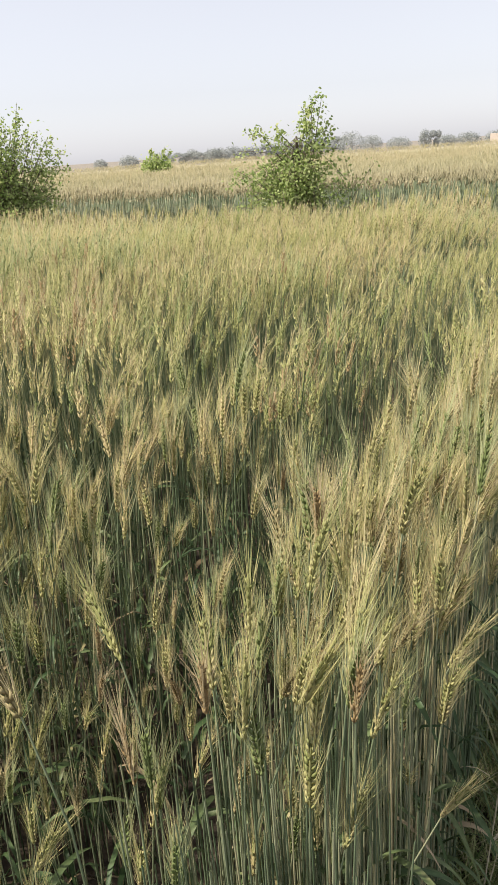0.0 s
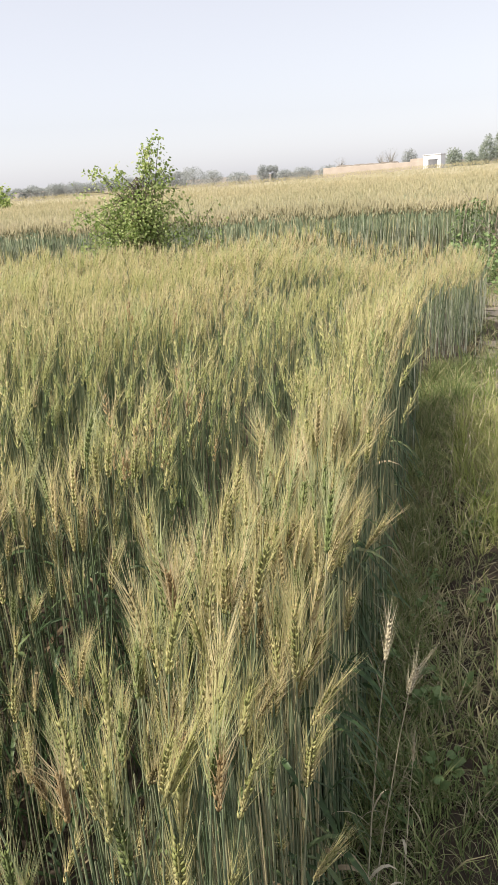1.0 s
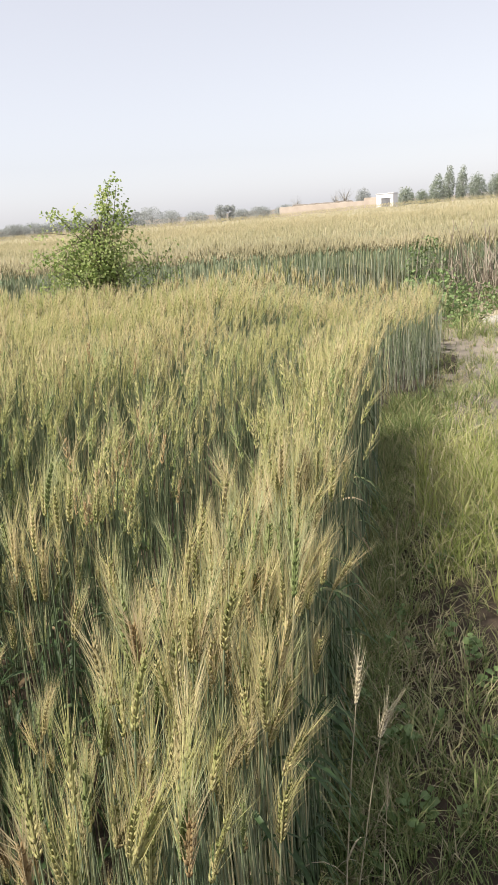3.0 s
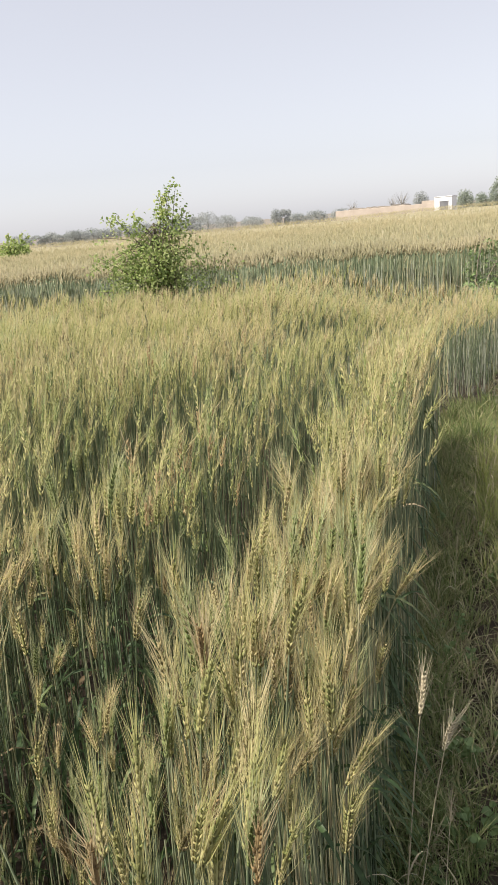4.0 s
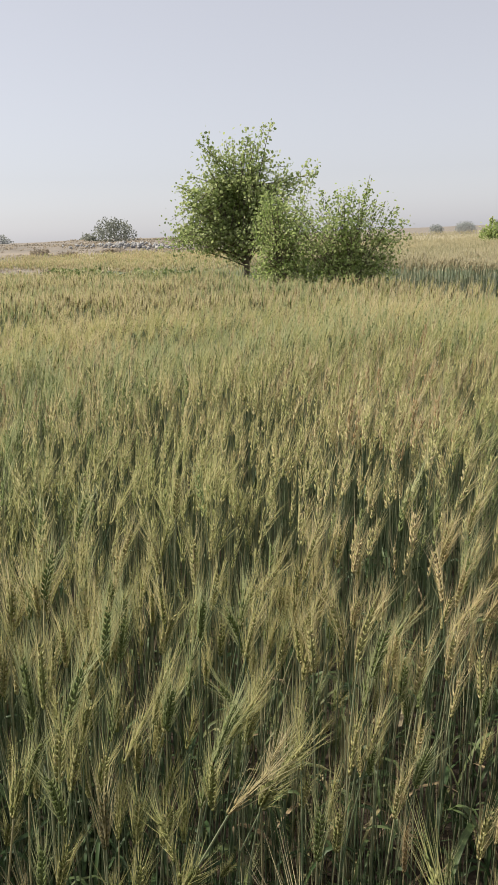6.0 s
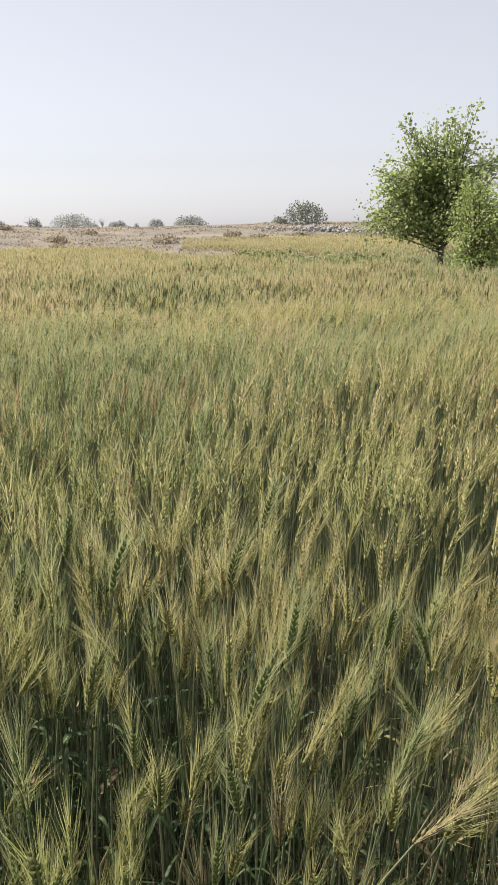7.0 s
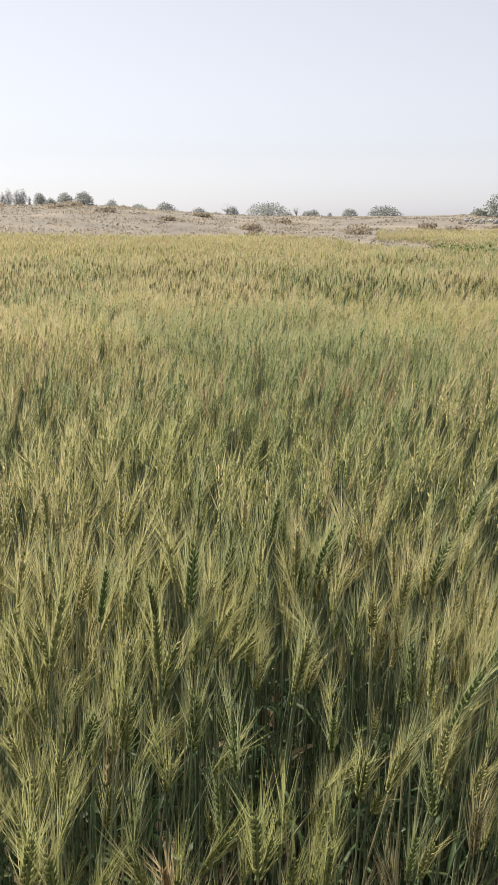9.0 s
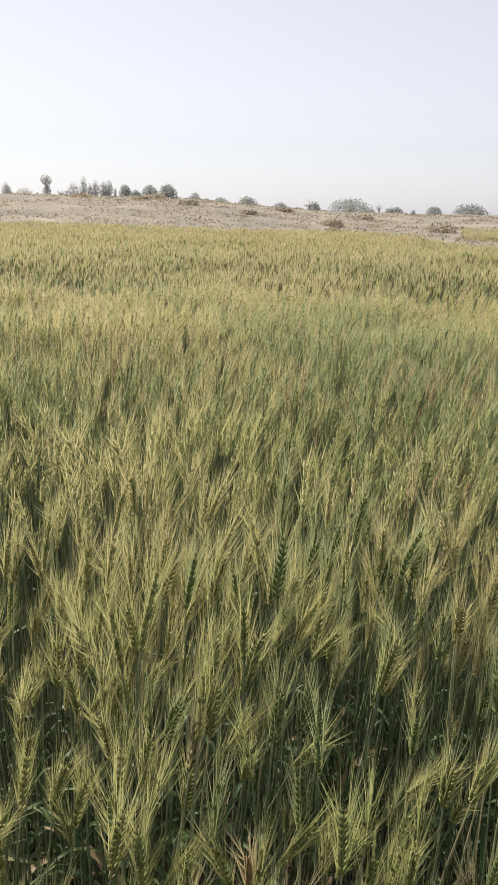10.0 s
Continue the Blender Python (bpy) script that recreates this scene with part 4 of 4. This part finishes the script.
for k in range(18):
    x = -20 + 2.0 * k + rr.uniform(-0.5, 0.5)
    far_tree(x, 150 + rr.uniform(-4, 4), rr.uniform(2.6, 4.2), 0.0, rr.uniform(1.7, 2.7) + 0.02 * (x + 20), rr.choice(["dome", "dome", "tall"]), NORTHLEAF, 130 + k, "tree on the far field line, paled by painted haze")
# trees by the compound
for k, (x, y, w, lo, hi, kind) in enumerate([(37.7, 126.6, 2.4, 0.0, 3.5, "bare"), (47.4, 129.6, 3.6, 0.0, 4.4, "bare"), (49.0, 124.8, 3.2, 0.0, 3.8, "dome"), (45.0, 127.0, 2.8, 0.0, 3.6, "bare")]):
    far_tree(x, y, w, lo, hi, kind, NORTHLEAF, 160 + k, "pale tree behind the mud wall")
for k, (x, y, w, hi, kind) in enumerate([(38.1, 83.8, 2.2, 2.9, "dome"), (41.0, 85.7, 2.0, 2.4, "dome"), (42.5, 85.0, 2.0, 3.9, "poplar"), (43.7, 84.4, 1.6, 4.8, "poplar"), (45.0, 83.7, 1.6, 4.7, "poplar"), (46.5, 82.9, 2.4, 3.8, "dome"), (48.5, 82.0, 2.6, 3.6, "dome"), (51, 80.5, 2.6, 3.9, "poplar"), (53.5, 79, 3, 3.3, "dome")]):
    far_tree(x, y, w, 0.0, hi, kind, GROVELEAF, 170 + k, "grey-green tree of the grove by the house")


def scrub(x, y, w, h, seed, mat, label):
    r = np.random.RandomState(seed)
    g = float(ground_z(x, y))
    root = thing("scrub_clump", label, "scrub", "scrub on the dry ground", at=(x, y, g - 0.03))
    p, q = Pile(), Pile()
    w, h = w * 1.5, h * 0.7
    n = 320
    pos = in_blobs(r, [(0, 0, h * 0.4, w * 0.5, w * 0.4, h * 0.55), (w * 0.2, 0, h * 0.55, w * 0.25, w * 0.25, h * 0.45)], n)
    pos[:, 2] = np.abs(pos[:, 2])
    p.spread((CARD_V, CARD_F, np.zeros(2, int)), pos, any_turns(r, n), 0.14 * r.uniform(0.6, 1.4, n))
    for k in range(24):
        tip = pos[k] * 1.12
        q.add(*tube([(0, 0, 0), tip * 0.5 + (0, 0, 0.05), tip], [0.02, 0.012, 0.004], 3), 0)
    part("stem", q.mesh("stem", [FARBARK]), root)
    part("foliage", p.mesh("foliage", [mat]), root)


for k, (x, y, w, h) in enumerate([(-40.2, 30.2, 1.3, 0.6), (-33.2, 32.8, 1.5, 0.75), (-29.0, 36.5, 0.8, 0.4), (-27.5, 38.5, 0.7, 0.4), (-37.0, 28.0, 0.7, 0.4), (-46.0, 27.5, 1.1, 0.45), (-34.0, 40.0, 1.0, 0.5),
                                  (-52.0, 26.0, 1.4, 0.5), (-56.0, 24.0, 1.2, 0.5), (-60.0, 27.0, 1.6, 0.6), (-61.0, 21.0, 1.5, 0.6), (-23.5, 42.0, 0.8, 0.4), (-44.0, 36.0, 1.1, 0.5), (-50.0, 33.0, 1.2, 0.5)]):
    scrub(x, y, w, h, 200 + k, SCRUB, "low brown dry scrub on bare ground")


def make_rubble():
    r = np.random.RandomState(77)
    p = Pile()
    n = 150
    x, y = -31.5 + r.normal(0, 1.9, n), 47.0 + r.normal(0, 1.6, n)
    pos = np.stack([x, y, ground_z(x, y) + 0.04 + 0.25 * np.exp(-((x + 31.5) ** 2 + (y - 47) ** 2) / 5) * r.rand(n)], 1)
    v = SPIKE_V * np.array([1, 0.8, 0.6])
    p.spread((v, SPIKE_F, np.zeros(6, int)), pos, any_turns(r, n), r.uniform(0.1, 0.3, n))
    tagged(new("rubble_heap", p.mesh("rubble_heap", [RUBBLE])), "low heap of pale broken stones on dry ground", "rubble", kind="stuff")


make_rubble()


# ---------------------------------------------------------------- compound in the distance
def slab_mesh(name, length, thick, height, mat, wobble=0.0, seed=0, cuts=24):
    """An upright slab along +x with an uneven, weathered top."""
    r = np.random.RandomState(seed)
    bm = bmesh.new()
    top = [height + wobble * (r.rand() - 0.5) for _ in range(cuts + 1)]
    rows = []
    for i in range(cuts + 1):
        x = length * i / cuts
        rows.append([bm.verts.new(c) for c in ((x, -thick / 2, 0), (x, -thick / 2 * 0.85, top[i] - 0.03), (x, 0, top[i]), (x, thick / 2 * 0.85, top[i] - 0.03), (x, thick / 2, 0))])
    for a, b in zip(rows, rows[1:]):
        for j in range(4):
            bm.faces.new((a[j], b[j], b[j + 1], a[j + 1]))
    bm.faces.new(rows[0])
    bm.faces.new(list(reversed(rows[-1])))
    bmesh.ops.recalc_face_normals(bm, faces=bm.faces)
    me = bpy.data.meshes.new(name)
    bm.to_mesh(me)
    bm.free()
    me.materials.append(mat)
    for f in me.polygons:
        f.use_smooth = False
    return me


def box_mesh(name, sx, sy, sz, mat, bevel=0.02):
    bm = bmesh.new()
    bmesh.ops.create_cube(bm, size=1.0, matrix=Matrix.Diagonal((sx, sy, sz, 1)))
    bmesh.ops.translate(bm, verts=bm.verts, vec=(0, 0, sz / 2))
    bmesh.ops.bevel(bm, geom=bm.edges[:], offset=bevel, segments=2, affect="EDGES")
    me = bpy.data.meshes.new(name)
    bm.to_mesh(me)
    bm.free()
    me.materials.append(mat)
    return me


def make_compound():
    a, b = Vector((31.9, 115.7, 0)), Vector((42.9, 104.0, 0))
    a.z, b.z = float(ground_z(a.x, a.y)), float(ground_z(b.x, b.y))
    turn = math.atan2(b.y - a.y, b.x - a.x)
    long = (b.xy - a.xy).length
    wall = thing("compound_wall", "long low beige mud wall with a worn top", "wall", at=(a.x, a.y, b.z - 0.35), turn=turn)
    part("wall", slab_mesh("wall", long, 0.4, 1.72, MUD, 0.09, 3, 44), wall)
    raised = part("raised_wall", slab_mesh("raised_wall", 1.9, 0.36, 2.05, MUD, 0.06, 4, 6), wall)
    raised.location = (long - 2.0, 0.05, 0)
    shed = thing("shed", "low shed with a dark thatched edge behind the wall", "shed", at=(a.x + 2.0, a.y - 1.2, b.z - 0.35), turn=turn)
    part("shed_wall", slab_mesh("shed_wall", 9.0, 0.3, 1.75, MUD, 0.05, 6, 12), shed)
    roof = part("thatch", slab_mesh("thatch", 9.4, 1.8, 0.24, DARKROOF, 0.16, 5, 34), shed)
    roof.location = (-0.2, 0.4, 1.66)
    hx, hy = 43.7, 102.4
    house = thing("gatehouse", "small whitewashed block house with a grey iron door", "house", at=(hx, hy, float(ground_z(hx, hy))), turn=turn + 0.15)
    part("wall", box_mesh("wall", 2.4, 2.4, 2.0, WHITE, 0.03), house)
    parapet = part("parapet", box_mesh("parapet", 2.5, 2.5, 0.1, WHITE, 0.02), house)
    parapet.location = (0, 0, 2.0)
    door = part("door", box_mesh("door", 1.15, 0.08, 1.45, IRON, 0.01), house, "dark grey iron door")
    door.location = (0.1, -1.22, 0)
    bar = part("lintel", box_mesh("lintel", 1.35, 0.14, 0.10, WHITE, 0.01), door)
    bar.location = (0, -0.01, 1.45)


make_compound()


# ---------------------------------------------------------------- the bund and the path
def blade_clump(r, n, high, mats, fresh=0):
    bits = []
    for i in range(n):
        az = r.uniform(0, 2 * math.pi)
        out = np.array([math.cos(az), math.sin(az), 0])
        h = high * r.uniform(0.5, 1.1)
        s = np.array([0, 0.5, 1.0])
        d = r.uniform(0.2, 1.1)
        pts = out * 0.012 + out * (h * d * s * s)[:, None] + np.array([0, 0, 1.0]) * (h * (s - 0.35 * d * s * s))[:, None]
        w = r.uniform(0.0013, 0.0028) * (1 if high < 0.3 else 1.6) * np.array([1, 0.8, 0.05])
        v, f = ribbon(pts, w, 0.2, np.array([-out[1], out[0], 0]))
        bits.append((v[[0, 2, 3, 5, 6]], np.array([[0, 1, 3], [0, 3, 2], [2, 3, 4]]), 1 if r.rand() < mats else fresh))
    return gather(bits)


def strew(pile, shapes, x, y, scale, r, tilt=0.2):
    z = ground_z(x, y)
    turns = turn_z(r.uniform(0, 6.28, len(x))) @ lean_x(r.uniform(0, tilt, len(x)))
    pick = r.randint(0, len(shapes), len(x))
    for k, s in enumerate(shapes):
        m = pick == k
        pile.spread(s, np.stack([x[m], y[m], z[m]], 1), turns[m], scale[m])


def make_grass():
    r = np.random.RandomState(51)
    green = [blade_clump(r, 7, 0.15, 0.12) for _ in range(6)]
    dry = [blade_clump(r, 7, 0.11, 0.9) for _ in range(6)]
    p = Pile()
    n = 17000
    y = 0.25 + 10.2 * r.rand(n) ** 1.7
    x = field_right(y) + r.uniform(-0.12, 3.4, n) * np.clip(0.35 + y / 5, 0, 1)
    bare = smooth(np.hypot((x - 5.4) / 1.2, (y - 8.7) / 1.6), 1.15, 0.9)
    ok = (x < 0.35 + 0.68 * y) & (y < bund_far(x) - 0.2) & (r.rand(n) > 0.9 * bare)
    x, y = x[ok], y[ok]
    off = x - field_right(y)
    # dry clumps thicken away from the crop, painting in the path's sunlit side
    mix = wave(x, y, 0.5, 21) + 0.5 * wave(x, y, 0.16, 22) + 0.35 * smooth(off, 0.3, 1.1) * smooth(y, 1.4, 3.4)
    g = mix < 1.0 + 0.2 * r.normal(size=len(x))
    strew(p, green, x[g], y[g], r.uniform(0.4, 1.1, g.sum()) * (0.55 + 0.45 * smooth(off[g], 0.0, 0.5)) * (0.5 + 1.0 * wave(x[g], y[g], 0.6, 23)), r, 0.5)
    strew(p, dry, x[~g], y[~g], r.uniform(0.5, 1.2, (~g).sum()), r, 1.0)
    # the deep green growth at the foot of the crop and before the bleached corner
    m = 2600
    yy = r.uniform(1.0, 4.9, m)
    xx = field_right(yy) + np.abs(r.normal(0.0, 0.16 + 0.12 * smooth(yy, 3.4, 4.4), m)) - 0.03
    strew(p, green, xx, yy, r.uniform(0.4, 1.0, m) * (1 + 0.5 * smooth(yy, 3.4, 4.3)), r, 0.6)
    # a tuft of taller yellow-green grass further out
    lush = [blade_clump(r, 8, 0.2, 0.28, 2) for _ in range(6)]
    m = 2100
    xx, yy = r.normal(1.85, 0.36, m), r.normal(3.15, 0.5, m)
    ok = xx > field_right(yy) + 0.28
    strew(p, lush, xx[ok], yy[ok], r.uniform(0.5, 1.1, ok.sum()), r, 0.5)
    # straw lying about
    stalk = [gather([(*tube([(0, 0, 0.004), (0.06, 0.004 * q, 0.012), (0.13, 0.01 * q, 0.003)], [0.0010, 0.0009, 0.0007], 3), 1)]) for q in (-1, 1, 2)]
    m = 3200
    yy = r.uniform(0.3, 5, m)
    xx = field_right(yy) + r.uniform(-0.2, 1.5, m)
    strew(p, stalk, xx, yy, r.uniform(0.4, 1.6, m), r, 0.6)
    tagged(new("path_grass", p.mesh("path_grass", [GRASS, HAY, LUSH])), "short green and dry grass on the trodden path", "grass", kind="stuff")
    # the bund between the fields
    p = Pile()
    tall = [blade_clump(r, 8, 0.42, 0.15) for _ in range(6)]
    n = 3600
    x = r.uniform(-24, 7.5, n)
    t = r.rand(n)
    y = bund_near(x) + 0.2 + t * (bund_far(x) - bund_near(x) - 0.3)
    strew(p, tall, x, y, r.uniform(0.4, 1.25, n) * (0.5 + 0.8 * wave(x, y, 0.9, 25)), r, 0.4)
    tagged(new("bund_grass", p.mesh("bund_grass", [GRASS, HAY])), "rough green grass on the low bund between fields", "grass", kind="stuff")
    # low green growth along the far side of the bund, west of the tree
    p = Pile()
    m = 3600
    x = r.uniform(-11.2, -6.0, m)
    y = bund_near(x) + 0.15 + r.normal(0, 0.16, m)
    top = 0.77 + 0.2 * wave(x, y, 0.7, 27)
    z = ground_z(x, y) + top * r.rand(m) ** 0.6
    p.spread((LEAF_V, LEAF_F, np.zeros(len(LEAF_F), int)), np.stack([x, y, z], 1), any_turns(r, m, 0.5), r.uniform(0.04, 0.09, m))
    tagged(new("hedge_growth", p.mesh("hedge_growth", [GRASS])), "low strip of leafy green weeds along the bund", "weeds", kind="stuff")
    # dry ground to the west
    p = Pile()
    n = 20000
    az, rad = np.radians(r.uniform(14, 90, n)), 22 + 56 * r.rand(n) ** 0.8
    x, y = -rad * np.sin(az), rad * np.cos(az)
    ok = ~in_near_field(x, y) & ((y > bund_far(x)) | (rad > 40)) & ~in_far_field(x, y) & (wave(x, y, 3.0, 30) + 0.5 * wave(x, y, 0.9, 31) > 0.5 + 0.25 * r.rand(n))
    x, y = x[ok], y[ok]
    k = len(x)
    for _ in range(3):
        up = any_turns(r, k)
        up[:, :, 1] = up[:, :, 1] * 0.5 + np.array([0, 0, 0.9])
        px, py = x + r.normal(0, 0.22, k), y + r.normal(0, 0.22, k)
        p.spread((CARD_V * np.array([2.6, 1, 1]), CARD_F, np.zeros(2, int)), np.stack([px, py, ground_z(px, py) - 0.02], 1), up, r.uniform(0.05, 0.12, k))
    tagged(new("dry_scrub_cover", p.mesh("dry_scrub_cover", [SCRUB])), "sparse brown scrub and dead grass on open dry ground", "scrub", kind="stuff")


make_grass()


def make_weeds():
    r = np.random.RandomState(61)
    leaf_meshes = []
    for k in range(3):
        p = Pile()
        v = LEAF_V * np.array([1.2 + 0.3 * k, 1, 1.5])
        p.add(v, LEAF_F, 0)
        leaf_meshes.append(p.mesh("leaf", [WEED]))
    spots = [(0.74, 1.59), (0.78, 1.66), (1.13, 1.82), (1.10, 1.95), (1.22, 1.86), (0.62, 1.42), (0.70, 1.30), (0.86, 2.02), (1.02, 2.25), (1.3, 2.1), (0.95, 1.5), (1.25, 2.5)]
    for i in range(64):
        cx, cy = spots[i % len(spots)]
        x, y = cx + r.normal(0, 0.05), cy + r.normal(0, 0.06)
        if i > 40:
            y = r.uniform(1.2, 4.8)
            x = field_right(y) + r.uniform(0.05, 0.5)
        root = thing("weed", "small broad-leaved green weed on the path's edge", "weed", "weeds along the path", at=(x, y, float(ground_z(x, y))), turn=r.uniform(0, 6.28))
        n = r.randint(5, 10)
        for k in range(n):
            ob = part("leaf", leaf_meshes[r.randint(3)], root)
            s = r.uniform(0.014, 0.031)
            ob.matrix_basis = Matrix.Translation((0, 0, r.uniform(0.01, 0.07))) @ Euler((r.uniform(0.1, 0.8), r.uniform(-0.3, 0.3), k * 6.28 / n + r.uniform(-0.3, 0.3))).to_matrix().to_4x4() @ Matrix.Diagonal((s, s, s, 1))
        p = Pile()
        p.add(*tube([(0, 0, -0.01), (0.002, 0, 0.04), (0, 0, 0.08)], [0.002, 0.0018, 0.001], 4), 0)
        part("stem", p.mesh("stem", [WEED]), root)


make_weeds()


def make_dry_stalks():
    """Single withered stalks that stand free along the edge."""
    r = np.random.RandomState(66)
    for x, y, s, a, head in [(0.335, 1.03, 0.92, 3, 0.2), (0.35, 1.05, 0.76, 7, 0.1), (0.41, 1.02, 0.58, 2, 0.5), (1.01, 2.33, 0.42, 1, 0.4), (1.40, 3.0, 0.42, 4, 0.9), (1.58, 3.25, 0.45, 5, 0.1), (1.52, 3.1, 0.38, 7, 0.6)]:
        root = thing("dry_wheat_stalk", "withered straw-coloured wheat stalk standing free on the path's edge", "wheat plant")
        dress_plant(root, wheat_bits(r, 0, 3), [PALESTRAW] * 5)
        root.matrix_basis = Matrix.Translation((x, y, float(ground_z(x, y)))) @ Euler((0, radians(a), head)).to_matrix().to_4x4() @ Matrix.Diagonal((s, s, s, 1))


make_dry_stalks()


def make_brush_heap():
    r = np.random.RandomState(71)
    base = Vector((5.1, 9.0, 0))
    root = thing("brush_heap", "heap of dry grey thorn branches by the path", "brush heap", at=base)
    p, q = Pile(), Pile()
    for k in range(150):
        az, h = r.uniform(0, 6.28), r.uniform(0.3, 1.15)
        s = np.array([r.normal(0, 0.28), r.normal(0, 0.28), 0.0])
        d = np.array([math.cos(az), math.sin(az), 0]) * r.uniform(0.1, 0.6)
        pts = [s, s + d * 0.5 + (0, 0, h * 0.7), s + d + (0, 0, h)]
        if k % 3 == 0:
            pts[2] = pts[2] - np.array([0, 0, h * 0.5]) + d * 0.6
        p.add(*tube(pts, [0.008, 0.006, 0.002], 4), 0)
    n = 1900
    pos = in_blobs(r, [(-0.75, -0.3, 0.25, 0.5, 0.4, 0.38), (-0.4, -0.5, 0.18, 0.5, 0.4, 0.25), (-0.95, -0.95, 0.15, 0.5, 0.45, 0.28), (-0.45, 0.5, 0.5, 0.35, 0.35, 0.5)], n)
    pos[:, 2] = np.abs(pos[:, 2])
    q.spread((LEAF_V, LEAF_F, np.zeros(len(LEAF_F), int)), pos, any_turns(r, n, 1.0), 0.052 * r.uniform(0.6, 1.3, n))
    tagged(part("thorn_branch", p.mesh("thorn_branch", [TWIG]), root), kind="stuff")
    part("creeper", q.mesh("creeper", [WEED]), root, "green creeper leaves")
    for name, label, cat, mat, k, x, y, sx, sy, sz in (("earth_mound", "low bare mound of pale beige earth by the path", "mound", PALE_EARTH, 1, 5.75, 8.75, 1.15, 1.25, 0.13),
                                                       ("stone", "small pale stone lying on the bare earth", "stone", STONE, 2, 4.62, 7.75, 0.16, 0.13, 0.08)):
        bm = bmesh.new()
        bmesh.ops.create_icosphere(bm, subdivisions=4, radius=1.0)
        for v in bm.verts:
            v.co *= 1 + 0.22 * noise.noise(v.co * 1.6 + Vector((k * 5.0, 0, 0))) + 0.05 * noise.noise(v.co * 7)
        me = bpy.data.meshes.new(name)
        bm.to_mesh(me)
        bm.free()
        me.materials.append(mat)
        ob = tagged(new(name, me), label, cat)
        ob.location = (x, y, 0.2 * sz)
        ob.scale = (sx, sy, sz)


make_brush_heap()
